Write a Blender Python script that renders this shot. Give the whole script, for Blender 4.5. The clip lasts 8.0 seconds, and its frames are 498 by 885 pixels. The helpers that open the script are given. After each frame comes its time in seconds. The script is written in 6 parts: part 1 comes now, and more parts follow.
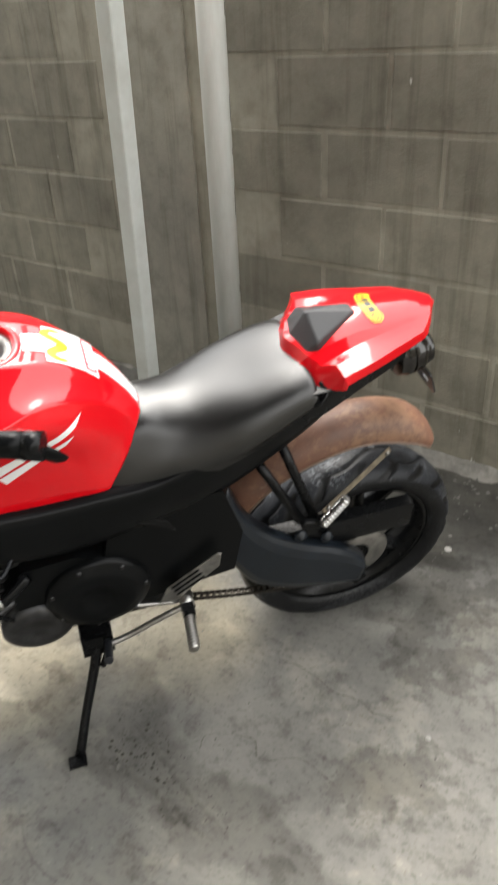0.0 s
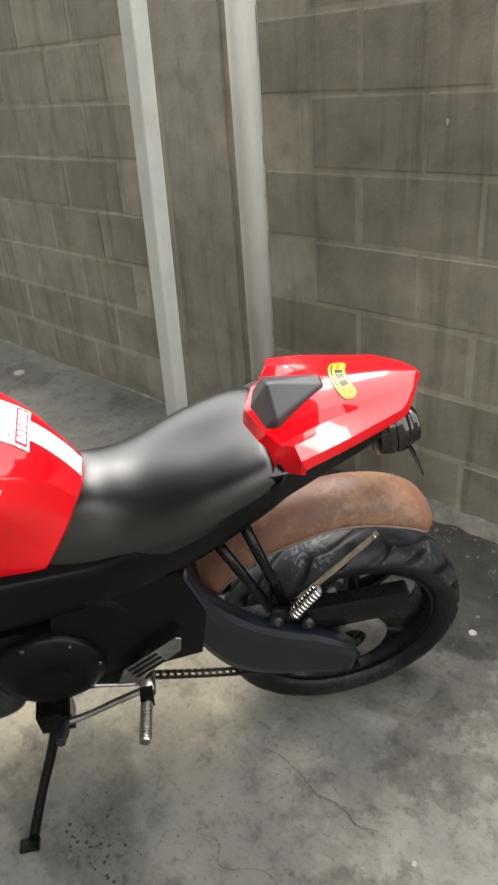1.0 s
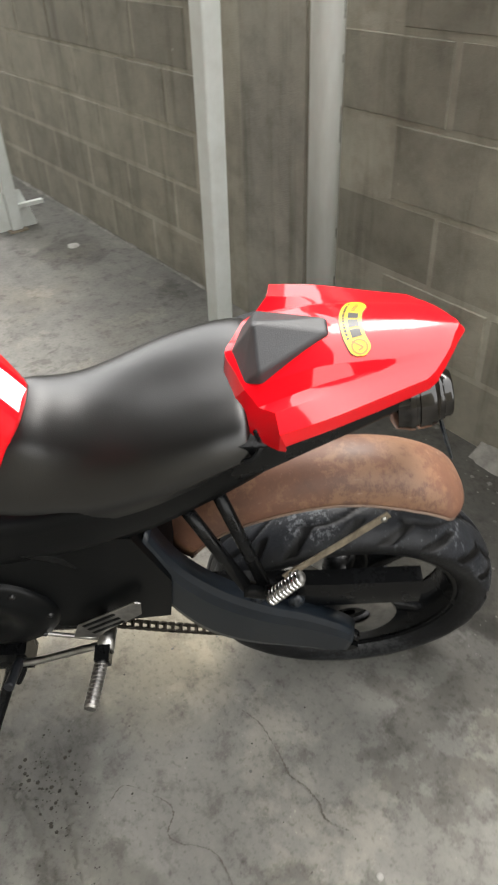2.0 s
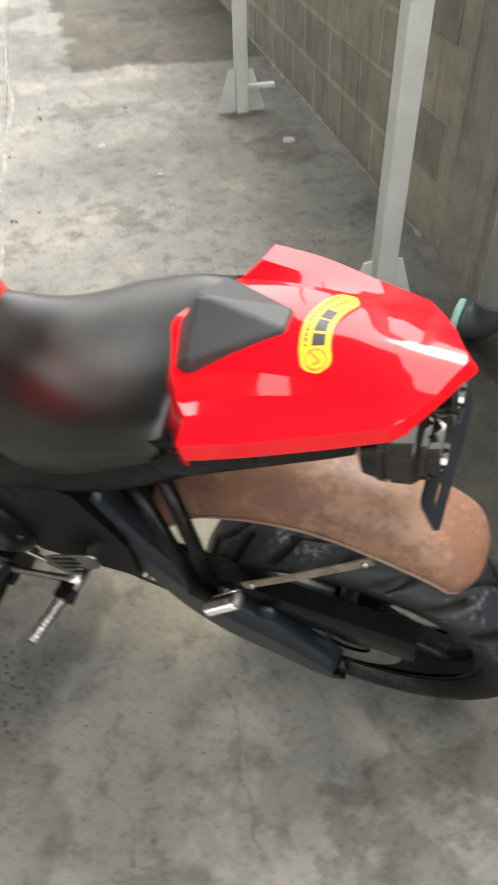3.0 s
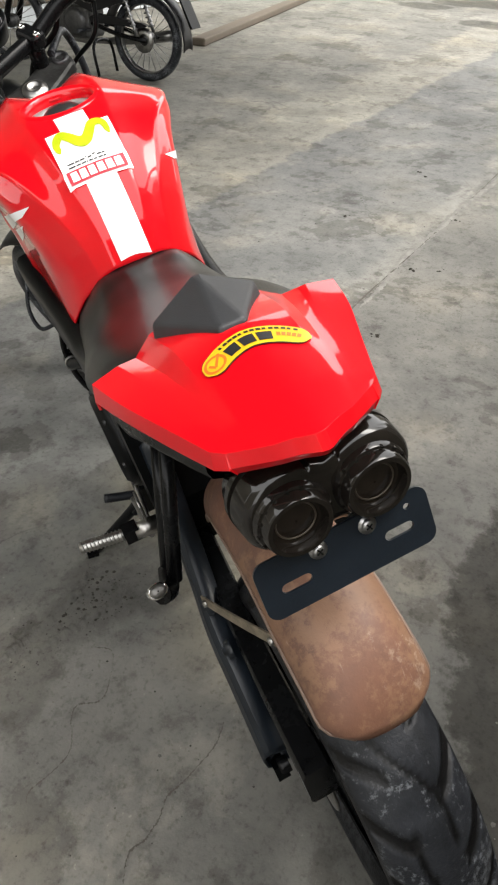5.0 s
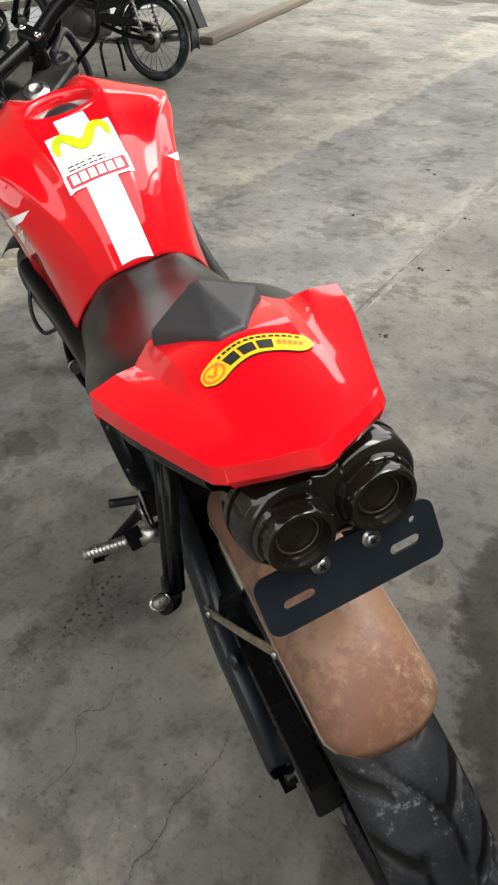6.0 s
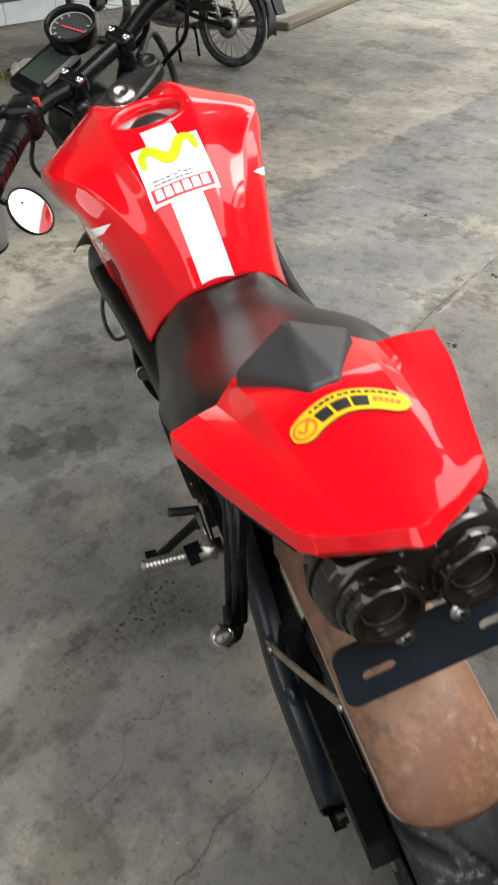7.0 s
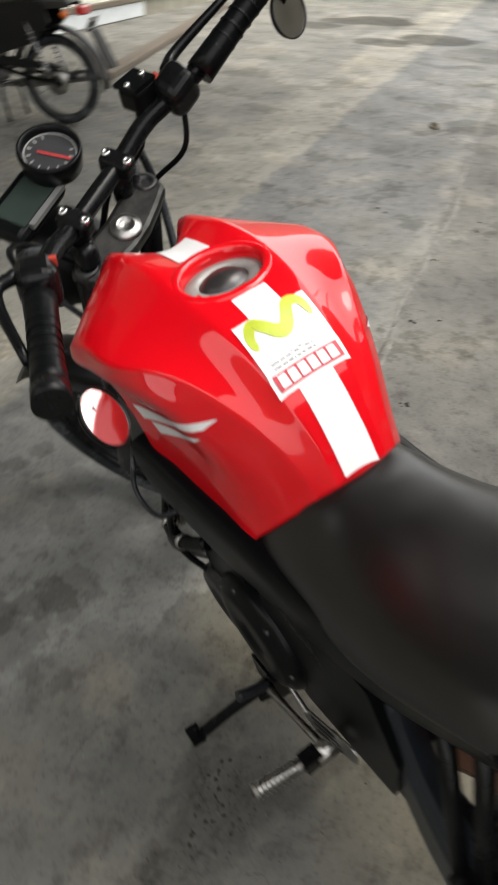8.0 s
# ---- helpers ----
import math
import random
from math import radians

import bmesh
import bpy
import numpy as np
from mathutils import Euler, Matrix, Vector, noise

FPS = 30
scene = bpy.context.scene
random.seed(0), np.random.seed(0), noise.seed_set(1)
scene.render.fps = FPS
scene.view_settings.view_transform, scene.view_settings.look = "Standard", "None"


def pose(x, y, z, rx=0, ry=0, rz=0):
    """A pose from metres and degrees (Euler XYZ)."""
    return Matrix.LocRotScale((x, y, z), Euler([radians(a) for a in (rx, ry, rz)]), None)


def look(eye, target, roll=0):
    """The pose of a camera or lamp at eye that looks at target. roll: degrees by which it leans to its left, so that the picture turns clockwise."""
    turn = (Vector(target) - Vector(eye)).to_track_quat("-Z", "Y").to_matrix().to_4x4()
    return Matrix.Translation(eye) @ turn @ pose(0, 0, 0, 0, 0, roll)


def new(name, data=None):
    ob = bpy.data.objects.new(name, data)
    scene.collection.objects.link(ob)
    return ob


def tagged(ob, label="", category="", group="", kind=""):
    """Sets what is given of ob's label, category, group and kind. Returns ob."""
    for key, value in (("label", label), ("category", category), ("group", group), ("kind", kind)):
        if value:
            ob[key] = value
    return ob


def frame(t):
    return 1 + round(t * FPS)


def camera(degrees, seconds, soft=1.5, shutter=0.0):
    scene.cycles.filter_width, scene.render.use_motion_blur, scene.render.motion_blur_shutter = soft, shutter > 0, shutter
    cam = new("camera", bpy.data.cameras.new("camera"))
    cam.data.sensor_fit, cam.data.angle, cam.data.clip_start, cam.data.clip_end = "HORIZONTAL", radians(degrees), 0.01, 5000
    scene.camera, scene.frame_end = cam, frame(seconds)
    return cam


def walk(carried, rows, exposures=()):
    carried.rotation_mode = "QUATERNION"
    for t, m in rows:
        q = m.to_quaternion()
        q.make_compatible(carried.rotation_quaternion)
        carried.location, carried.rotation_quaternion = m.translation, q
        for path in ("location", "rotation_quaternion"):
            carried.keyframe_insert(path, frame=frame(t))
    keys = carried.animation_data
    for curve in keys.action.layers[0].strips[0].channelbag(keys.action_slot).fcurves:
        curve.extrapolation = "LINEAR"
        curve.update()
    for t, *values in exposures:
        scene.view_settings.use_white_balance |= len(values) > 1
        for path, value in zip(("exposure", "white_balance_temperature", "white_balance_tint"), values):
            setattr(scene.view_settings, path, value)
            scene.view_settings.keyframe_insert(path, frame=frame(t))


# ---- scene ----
cam = camera(38.8, 8.0, soft=2.1, shutter=0.4)
PATH = [
    (0, (2.075, 0.653, 1.417), (1.012, 2.006, 0.397), -3.1),
    (0.5, (2.147, 0.752, 1.433), (0.989, 2.129, 0.56), -2.3),
    (1, (2.155, 0.927, 1.424), (0.878, 2.143, 0.481), -4.5),
    (1.5, (2.103, 1.067, 1.38), (0.815, 2.122, 0.271), -4.6),
    (1.7, (2.056, 1.122, 1.375), (0.804, 2.148, 0.2), -2.7),
    (2.8, (2.038, 1.535, 1.364), (0.584, 1.939, 0.051), -2.7),
    (3, (1.996, 1.607, 1.331), (0.587, 1.91, -0.056), -1.6),
    (3.2, (1.96, 1.69, 1.306), (0.604, 2.081, -0.111), 3.5),
    (3.5, (1.909, 1.792, 1.294), (0.553, 1.903, -0.172), -0.3),
    (3.7, (1.889, 1.846, 1.274), (0.529, 1.64, -0.178), 0.6),
    (4, (1.897, 1.951, 1.266), (0.505, 1.535, -0.108), 4.4),
    (4.5, (1.92, 2.037, 1.265), (0.545, 1.381, -0.032), 1.5),
    (5, (1.951, 2.054, 1.27), (0.575, 1.305, 0.026), 3.2),
    (6.3, (1.924, 2.046, 1.267), (0.576, 1.265, 0.013), 2.0),
    (6.5, (1.923, 2.039, 1.28), (0.605, 1.255, -0.004), 2.9),
    (7, (1.898, 1.99, 1.294), (0.634, 1.12, 0.011), 2.7),
    (7.5, (1.853, 1.843, 1.337), (0.565, 0.999, 0.061), 4.4),
    (8, (1.815, 1.527, 1.336), (0.315, 0.997, 0.124), 2.2),
]
EXPOSURES = [(0.0, 2.75), (0.5, 2.85), (1.0, 2.75), (1.5, 2.8), (3.0, 2.85), (3.6, 2.45), (4.0, 2.2), (4.5, 2.15), (6.5, 2.15), (7.5, 2.15), (8.0, 1.75)]
walk(cam, [(t, look(eye, target, roll)) for t, eye, target, roll in PATH], EXPOSURES)

# ---- light ----
world = bpy.data.worlds.new("world")
scene.world = world
world.use_nodes = True
wn = world.node_tree
sky = wn.nodes.new("ShaderNodeTexSky")
sky.sky_type = "NISHITA"
sky.sun_disc = False
sky.sun_elevation, sky.sun_rotation = radians(65), radians(325)
sky.air_density, sky.dust_density = 1.5, 4.0
# overcast: most of the blue taken out, and cloud spread over the sky
pale = wn.nodes.new("ShaderNodeHueSaturation")
pale.inputs["Saturation"].default_value = 0.25
wn.links.new(sky.outputs[0], pale.inputs["Color"])
cloud = wn.nodes.new("ShaderNodeMix")
cloud.data_type = "RGBA"
cloud.inputs["Factor"].default_value = 0.65
cloud.inputs[7].default_value = (6.6, 6.45, 6.2, 1)
wn.links.new(pale.outputs[0], cloud.inputs[6])
wn.links.new(cloud.outputs[2], wn.nodes["Background"].inputs[0])
wn.nodes["Background"].inputs[1].default_value = 0.135
sun = new("sun", bpy.data.lights.new("sun", "SUN"))
sun.data.energy, sun.data.angle, sun.data.color = 0.5, radians(30), (1.0, 0.95, 0.87)
sun.matrix_world = look((-2.42, 3.46, 9.06), (0, 0, 0))

# ---- materials ----


def mat(name, color, rough=0.5, metal=0.0, var=0.15, scale=8.0, bump=0.1, bump_scale=60.0, color2=None, coat=0.0, stretch=(1, 1, 1), spec=0.5):
    m = bpy.data.materials.new(name)
    m.use_nodes = True
    nt = m.node_tree
    b = nt.nodes["Principled BSDF"]
    tc = nt.nodes.new("ShaderNodeTexCoord")
    mp = nt.nodes.new("ShaderNodeMapping")
    mp.inputs["Scale"].default_value = stretch
    nt.links.new(tc.outputs["Object"], mp.inputs[0])
    n1 = nt.nodes.new("ShaderNodeTexNoise")
    n1.inputs["Scale"].default_value, n1.inputs["Detail"].default_value, n1.inputs["Roughness"].default_value = scale, 6, 0.65
    nt.links.new(mp.outputs[0], n1.inputs["Vector"])
    ramp = nt.nodes.new("ShaderNodeValToRGB")
    c2 = color2 or tuple(c * (1 - var) for c in color)
    ramp.color_ramp.elements[0].position, ramp.color_ramp.elements[1].position = 0.35, 0.65
    ramp.color_ramp.elements[0].color = (*c2, 1)
    ramp.color_ramp.elements[1].color = (*color, 1)
    nt.links.new(n1.outputs["Fac"], ramp.inputs[0])
    nt.links.new(ramp.outputs[0], b.inputs["Base Color"])
    rr = nt.nodes.new("ShaderNodeMapRange")
    rr.inputs["To Min"].default_value, rr.inputs["To Max"].default_value = max(0.02, rough - 0.08), min(1, rough + 0.08)
    nt.links.new(n1.outputs["Fac"], rr.inputs[0])
    nt.links.new(rr.outputs[0], b.inputs["Roughness"])
    b.inputs["Metallic"].default_value, b.inputs["Specular IOR Level"].default_value = metal, spec
    if coat:
        b.inputs["Coat Weight"].default_value, b.inputs["Coat Roughness"].default_value = coat, 0.04
    if bump:
        n2 = nt.nodes.new("ShaderNodeTexNoise")
        n2.inputs["Scale"].default_value, n2.inputs["Detail"].default_value = bump_scale, 4
        nt.links.new(mp.outputs[0], n2.inputs["Vector"])
        bp = nt.nodes.new("ShaderNodeBump")
        bp.inputs["Strength"].default_value, bp.inputs["Distance"].default_value = bump, 0.004
        nt.links.new(n2.outputs["Fac"], bp.inputs["Height"])
        nt.links.new(bp.outputs[0], b.inputs["Normal"])
    return m


class Nodes:
    """Short ways to wire a node material."""

    def __init__(self, name):
        self.m = bpy.data.materials.new(name)
        self.m.use_nodes = True
        self.nt = self.m.node_tree
        self.b = self.nt.nodes["Principled BSDF"]
        self.co = self.nt.nodes.new("ShaderNodeTexCoord").outputs["Object"]

    def place(self):
        """World places in place of the object's own, for patterns that run over many pieces."""
        self.co = self.nt.nodes.new("ShaderNodeNewGeometry").outputs["Position"]

    def link(self, a, c):
        self.nt.links.new(a, c)

    def noise(self, scale, detail=5, rough=0.6, stretch=None, vector=None):
        n = self.nt.nodes.new("ShaderNodeTexNoise")
        n.inputs["Scale"].default_value, n.inputs["Detail"].default_value, n.inputs["Roughness"].default_value = scale, detail, rough
        src = vector or self.co
        if stretch:
            mp = self.nt.nodes.new("ShaderNodeMapping")
            mp.inputs["Scale"].default_value = stretch
            self.link(src, mp.inputs[0])
            src = mp.outputs[0]
        self.link(src, n.inputs["Vector"])
        return n.outputs["Fac"]

    def ramp(self, fac, stops):
        r = self.nt.nodes.new("ShaderNodeValToRGB")
        el = r.color_ramp.elements
        el[0].position, el[0].color = stops[0][0], (*stops[0][1], 1)
        el[1].position, el[1].color = stops[-1][0], (*stops[-1][1], 1)
        for p, c in stops[1:-1]:
            el.new(p).color = (*c, 1)
        self.link(fac, r.inputs[0])
        return r.outputs[0]

    def mask(self, fac, lo, hi):
        r = self.nt.nodes.new("ShaderNodeMapRange")
        r.interpolation_type = "SMOOTHSTEP"
        r.inputs["From Min"].default_value, r.inputs["From Max"].default_value = lo, hi
        self.link(fac, r.inputs[0])
        return r.outputs[0]

    def span(self, fac, lo, hi):
        r = self.nt.nodes.new("ShaderNodeMapRange")
        r.inputs["To Min"].default_value, r.inputs["To Max"].default_value = lo, hi
        self.link(fac, r.inputs[0])
        return r.outputs[0]

    def mix(self, fac, a, c, mode="MIX"):
        x = self.nt.nodes.new("ShaderNodeMix")
        x.data_type, x.blend_type = "RGBA", mode
        if isinstance(fac, (int, float)):
            x.inputs["Factor"].default_value = fac
        else:
            self.link(fac, x.inputs["Factor"])
        for sock, v in ((x.inputs[6], a), (x.inputs[7], c)):
            if isinstance(v, tuple):
                sock.default_value = (*v, 1)
            else:
                self.link(v, sock)
        return x.outputs[2]

    def calc(self, op, a, c=0.0):
        x = self.nt.nodes.new("ShaderNodeMath")
        x.operation = op
        for sock, v in ((x.inputs[0], a), (x.inputs[1], c)):
            if isinstance(v, (int, float)):
                sock.default_value = v
            else:
                self.link(v, sock)
        return x.outputs[0]

    def axis(self, k, vector=None):
        s = self.nt.nodes.new("ShaderNodeSeparateXYZ")
        self.link(vector or self.co, s.inputs[0])
        return s.outputs[k]

    def finish(self, color, rough, height=None, strength=0.5, depth=0.01):
        self.link(color, self.b.inputs["Base Color"])
        if isinstance(rough, (int, float)):
            self.b.inputs["Roughness"].default_value = rough
        else:
            self.link(rough, self.b.inputs["Roughness"])
        if height is not None:
            bp = self.nt.nodes.new("ShaderNodeBump")
            bp.inputs["Strength"].default_value, bp.inputs["Distance"].default_value = strength, depth
            self.link(height, bp.inputs["Height"])
            self.link(bp.outputs[0], self.b.inputs["Normal"])
        return self.m


def masonry(name, light, dark, joint=False):
    """Weathered block or mortar, with drips and blotches that run on from piece to piece."""
    n = Nodes(name)
    own = n.nt.nodes.new("ShaderNodeObjectInfo").outputs["Random"]
    n.place()
    col = n.ramp(n.noise(1.1, 6, 0.62), [(0.33, dark), (0.55, tuple((a + c) / 2 for a, c in zip(light, dark))), (0.72, light)])
    col = n.mix(0.8, col, n.ramp(n.noise(9, 7, 0.7), [(0.32, (0.72, 0.71, 0.68)), (0.5, (0.98, 0.98, 0.97)), (0.7, (1.16, 1.15, 1.12))]), "MULTIPLY")
    drips = n.noise(1.0, 5, 0.65, (11, 11, 0.7))
    col = n.mix(0.75, col, n.ramp(drips, [(0.34, (0.62, 0.61, 0.58)), (0.47, (1, 1, 1)), (0.64, (1.02, 1.02, 1.02)), (0.72, (1.3, 1.29, 1.26))]), "MULTIPLY")
    if not joint:
        col = n.mix(1.0, col, n.ramp(own, [(0.0, (0.88, 0.88, 0.87)), (1.0, (1.1, 1.1, 1.1))]), "MULTIPLY")
    # lime specks
    col = n.mix(n.mask(n.noise(38, 2, 0.5, (1, 1, 0.35)), 0.775, 0.8), col, (0.42, 0.41, 0.37))
    height = n.calc("ADD", n.noise(28, 6, 0.7), n.calc("MULTIPLY", n.noise(150, 3), 0.6))
    return n.finish(col, n.span(n.noise(6), 0.8, 0.98), height, 0.7, 0.004)


def primer():
    n = Nodes("brown_primer")
    col = n.ramp(n.noise(7, 6, 0.65), [(0.33, (0.102, 0.054, 0.039)), (0.5, (0.146, 0.071, 0.046)), (0.68, (0.195, 0.092, 0.055))])
    worn = n.mask(n.calc("ADD", n.calc("MULTIPLY", n.noise(5, 3), 0.6), n.calc("MULTIPLY", n.noise(60, 7, 0.78), 0.5)), 0.53, 0.62)
    col = n.mix(n.calc("MULTIPLY", worn, 0.5), col, (0.28, 0.16, 0.09))
    bare = n.mask(n.calc("ADD", n.calc("MULTIPLY", n.noise(9, 3), 0.5), n.calc("MULTIPLY", n.noise(80, 6, 0.75), 0.5)), 0.58, 0.64)
    col = n.mix(n.calc("MULTIPLY", bare, 0.45), col, (0.42, 0.32, 0.24))
    grime = n.mask(n.noise(11, 7, 0.7), 0.53, 0.66)
    col = n.mix(n.calc("MULTIPLY", grime, 0.14), col, (0.09, 0.035, 0.025))
    scratch = n.mask(n.noise(22, 4, 0.6, (1.2, 9, 1.2)), 0.68, 0.73)
    col = n.mix(n.calc("MULTIPLY", scratch, 0.22), col, (0.5, 0.4, 0.33))
    return n.finish(col, n.span(n.noise(20), 0.38, 0.7), n.noise(90, 5, 0.7), 0.3, 0.002)


def dusty_rubber():
    n = Nodes("tyre_rubber")
    col = n.ramp(n.noise(25, 5), [(0.35, (0.01, 0.011, 0.0133)), (0.65, (0.021, 0.023, 0.0275))])
    dust = n.mask(n.calc("ADD", n.calc("MULTIPLY", n.noise(9, 4), 0.55), n.calc("MULTIPLY", n.noise(120, 5, 0.7), 0.5)), 0.55, 0.63)
    col = n.mix(n.calc("MULTIPLY", dust, 0.75), col, (0.13, 0.138, 0.15))
    # near-black by the groove attribute: with depth in the tread cuts, and on the sidewalls
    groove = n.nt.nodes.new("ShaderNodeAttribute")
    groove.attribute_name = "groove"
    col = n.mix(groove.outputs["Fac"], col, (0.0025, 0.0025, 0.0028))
    n.b.inputs["Specular IOR Level"].default_value = 0.25
    return n.finish(col, n.span(n.noise(14), 0.3, 0.6), n.noise(200, 4), 0.4, 0.002)


RED = mat("red_lacquer", (0.66, 0.003, 0.009), 0.32, var=0.06, scale=3, bump=0.02, bump_scale=20, coat=0.9, spec=0.05)
SEAT = mat("black_vinyl", (0.0042, 0.0042, 0.004), 0.33, var=0.25, scale=5, bump=0.1, bump_scale=700, spec=0.65)
PLASTIC = mat("black_plastic", (0.0035, 0.004, 0.0045), 0.32, var=0.3, scale=9, bump=0.06, bump_scale=400, spec=0.13)
BLUEBLACK = mat("blue_black_plastic", (0.010, 0.0145, 0.021), 0.32, var=0.35, scale=14, bump=0.06, bump_scale=300, spec=0.4)
PAD = mat("grey_pad_plastic", (0.03, 0.031, 0.034), 0.45, var=0.2, scale=12, bump=0.25, bump_scale=900)
METALBLACK = mat("black_metal", (0.006, 0.0064, 0.007), 0.26, metal=0.0, var=0.4, scale=20, bump=0.06, bump_scale=120, spec=0.16)
STEEL = mat("worn_steel", (0.5, 0.49, 0.47), 0.35, metal=1.0, var=0.45, scale=30, bump=0.15, bump_scale=200)
RUSTY = mat("stained_steel", (0.32, 0.27, 0.2), 0.6, metal=0.5, var=0.5, scale=60, bump=0.3, bump_scale=300)
MIRROR = mat("mirror", (0.9, 0.9, 0.9), 0.02, metal=1.0, var=0.02, scale=2, bump=0)
CHROME = mat("chrome", (0.8, 0.8, 0.8), 0.1, metal=1.0, var=0.1, scale=20, bump=0)
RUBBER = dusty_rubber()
FENDER = primer()
WHITE = mat("white_decal", (0.85, 0.85, 0.86), 0.3, var=0.03, scale=10, bump=0, coat=0.6)
YELLOW = mat("yellow_decal", (0.72, 0.46, 0.015), 0.35, var=0.06, scale=20, bump=0)
BLACKINK = mat("black_ink", (0.02, 0.02, 0.02), 0.4, var=0.1, bump=0)
ORANGE = mat("orange_ink", (0.75, 0.16, 0.02), 0.4, var=0.1, bump=0)
LIME = mat("lime_ink", (0.47, 0.56, 0.008), 0.35, var=0.25, scale=25, bump=0)
MAROON = mat("crimson_ink", (0.5, 0.02, 0.04), 0.4, var=0.1, bump=0)
BLOCK = masonry("concrete_block", (0.295, 0.276, 0.224), (0.156, 0.146, 0.12))
MORTAR = masonry("mortar", (0.4, 0.376, 0.31), (0.205, 0.192, 0.158), True)
COLUMN = masonry("cast_concrete", (0.33, 0.31, 0.265), (0.17, 0.161, 0.139), True)
POST = mat("white_painted_steel", (0.58, 0.61, 0.59), 0.5, scale=5, bump=0.1, bump_scale=60, color2=(0.47, 0.49, 0.46))
PVC = mat("white_pvc", (0.68, 0.7, 0.68), 0.4, scale=4, bump=0.03, bump_scale=40, color2=(0.56, 0.57, 0.54), stretch=(3, 3, 0.6))
GREYPVC = mat("grey_pvc", (0.06, 0.07, 0.075), 0.45, scale=8, bump=0.1)
MINT = mat("mint_pvc", (0.3, 0.55, 0.47), 0.45, scale=20, bump=0.05)
WHITEWALL = mat("whitewashed_plaster", (0.7, 0.69, 0.63), 0.8, scale=3, bump=0.3, color2=(0.58, 0.57, 0.5))

# ---- mesh helpers ----


def mesh_of(name, verts, faces, material, smooth=True):
    me = bpy.data.meshes.new(name)
    me.from_pydata([tuple(v) for v in verts], [], faces)
    me.validate()
    bm = bmesh.new()
    bm.from_mesh(me)
    bmesh.ops.recalc_face_normals(bm, faces=bm.faces)
    bm.to_mesh(me)
    bm.free()
    if smooth:
        me.shade_smooth()
    me.materials.append(material)
    return me


def bm_mesh(name, bm, material, smooth=False):
    me = bpy.data.meshes.new(name)
    bmesh.ops.recalc_face_normals(bm, faces=bm.faces)
    bm.to_mesh(me)
    bm.free()
    if smooth:
        me.shade_smooth()
    me.materials.append(material)
    return me


def part(name, me, parent, label="", m=None):
    ob = new(name, me)
    if parent is not None:
        ob.parent = parent
    if m is not None:
        ob.matrix_basis = m
    if label:
        tagged(ob, label)
    return ob


def bevel(ob, width, segments=2, angle=35):
    md = ob.modifiers.new("bevel", "BEVEL")
    md.width, md.segments, md.limit_method, md.angle_limit = width, segments, "ANGLE", radians(angle)
    md.harden_normals = False
    return ob


def spline(points, n):
    """Catmull-Rom through points, n samples a stretch."""
    p = np.array(points, float)
    p = np.vstack([2 * p[:1] - p[1:2], p, 2 * p[-1:] - p[-2:-1]])
    out = []
    for i in range(1, len(p) - 2):
        for k in range(n):
            u = k / n
            a, b, c, d = p[i - 1], p[i], p[i + 1], p[i + 2]
            out.append(0.5 * (2 * b + (c - a) * u + (2 * a - 5 * b + 4 * c - d) * u * u + (3 * b - a - 3 * c + d) * u ** 3))
    out.append(p[-2])
    return np.array(out)


def grid_mesh(name, rows, material, closed=False, smooth=True):
    r, c = len(rows), len(rows[0])
    verts = [v for row in rows for v in row]
    faces = []
    for i in range(r - 1):
        for j in range(c - 1 if not closed else c):
            k = (j + 1) % c
            faces.append((i * c + j, i * c + k, (i + 1) * c + k, (i + 1) * c + j))
    return mesh_of(name, verts, faces, material, smooth)


def sheet(rings, nu, nv):
    """Smooth sheet through rings of control points: nv samples a stretch along a ring, nu between rings."""
    a = np.array([spline(r, nv) for r in rings])
    return np.stack([spline(a[:, j], nu) for j in range(a.shape[1])], axis=1)


def mirrored(rings):
    """Half rings from the middle outwards made whole, right to left."""
    out = []
    for r in rings:
        right = [(x, -y, z) for x, y, z in reversed(r[1:])]
        out.append(right + list(r))
    return out


def tube(points, radius, n=10, closed=False, smooth=4):
    """Vertices and faces of a round bar along points; radius a number or one for each sample."""
    p = spline(points, smooth) if smooth > 1 and len(points) > 2 else np.array(points, float)
    rad = np.full(len(p), radius) if np.isscalar(radius) else np.interp(np.linspace(0, 1, len(p)), np.linspace(0, 1, len(radius)), radius)
    verts, faces = [], []
    ref = None
    for i in range(len(p)):
        t = p[min(i + 1, len(p) - 1)] - p[max(i - 1, 0)]
        t = t / (np.linalg.norm(t) or 1)
        if ref is None:
            ref = np.array([0, 0, 1.0]) if abs(t[2]) < 0.9 else np.array([1.0, 0, 0])
        a = np.cross(t, ref)
        a /= np.linalg.norm(a)
        b = np.cross(a, t)
        ref = b
        for k in range(n):
            w = 2 * math.pi * k / n
            verts.append(p[i] + rad[i] * (math.cos(w) * a + math.sin(w) * b))
    for i in range(len(p) - 1):
        for k in range(n):
            q = (k + 1) % n
            faces.append((i * n + k, i * n + q, (i + 1) * n + q, (i + 1) * n + k))
    faces.append(tuple(range(n)))
    faces.append(tuple((len(p) - 1) * n + k for k in reversed(range(n))))
    return verts, faces


def rod(name, points, radius, material, n=10, smooth=4):
    me = mesh_of(name, *tube(points, radius, n, smooth=smooth), material)
    flat_caps(me)
    return me


def flat_caps(me):
    for p in me.polygons:
        if len(p.vertices) > 4:
            p.use_smooth = False


def box(name, size, material, m=None):
    bm = bmesh.new()
    bmesh.ops.create_cube(bm, size=1, matrix=(m or Matrix()) @ Matrix.Diagonal((*size, 1)))
    return bm_mesh(name, bm, material)


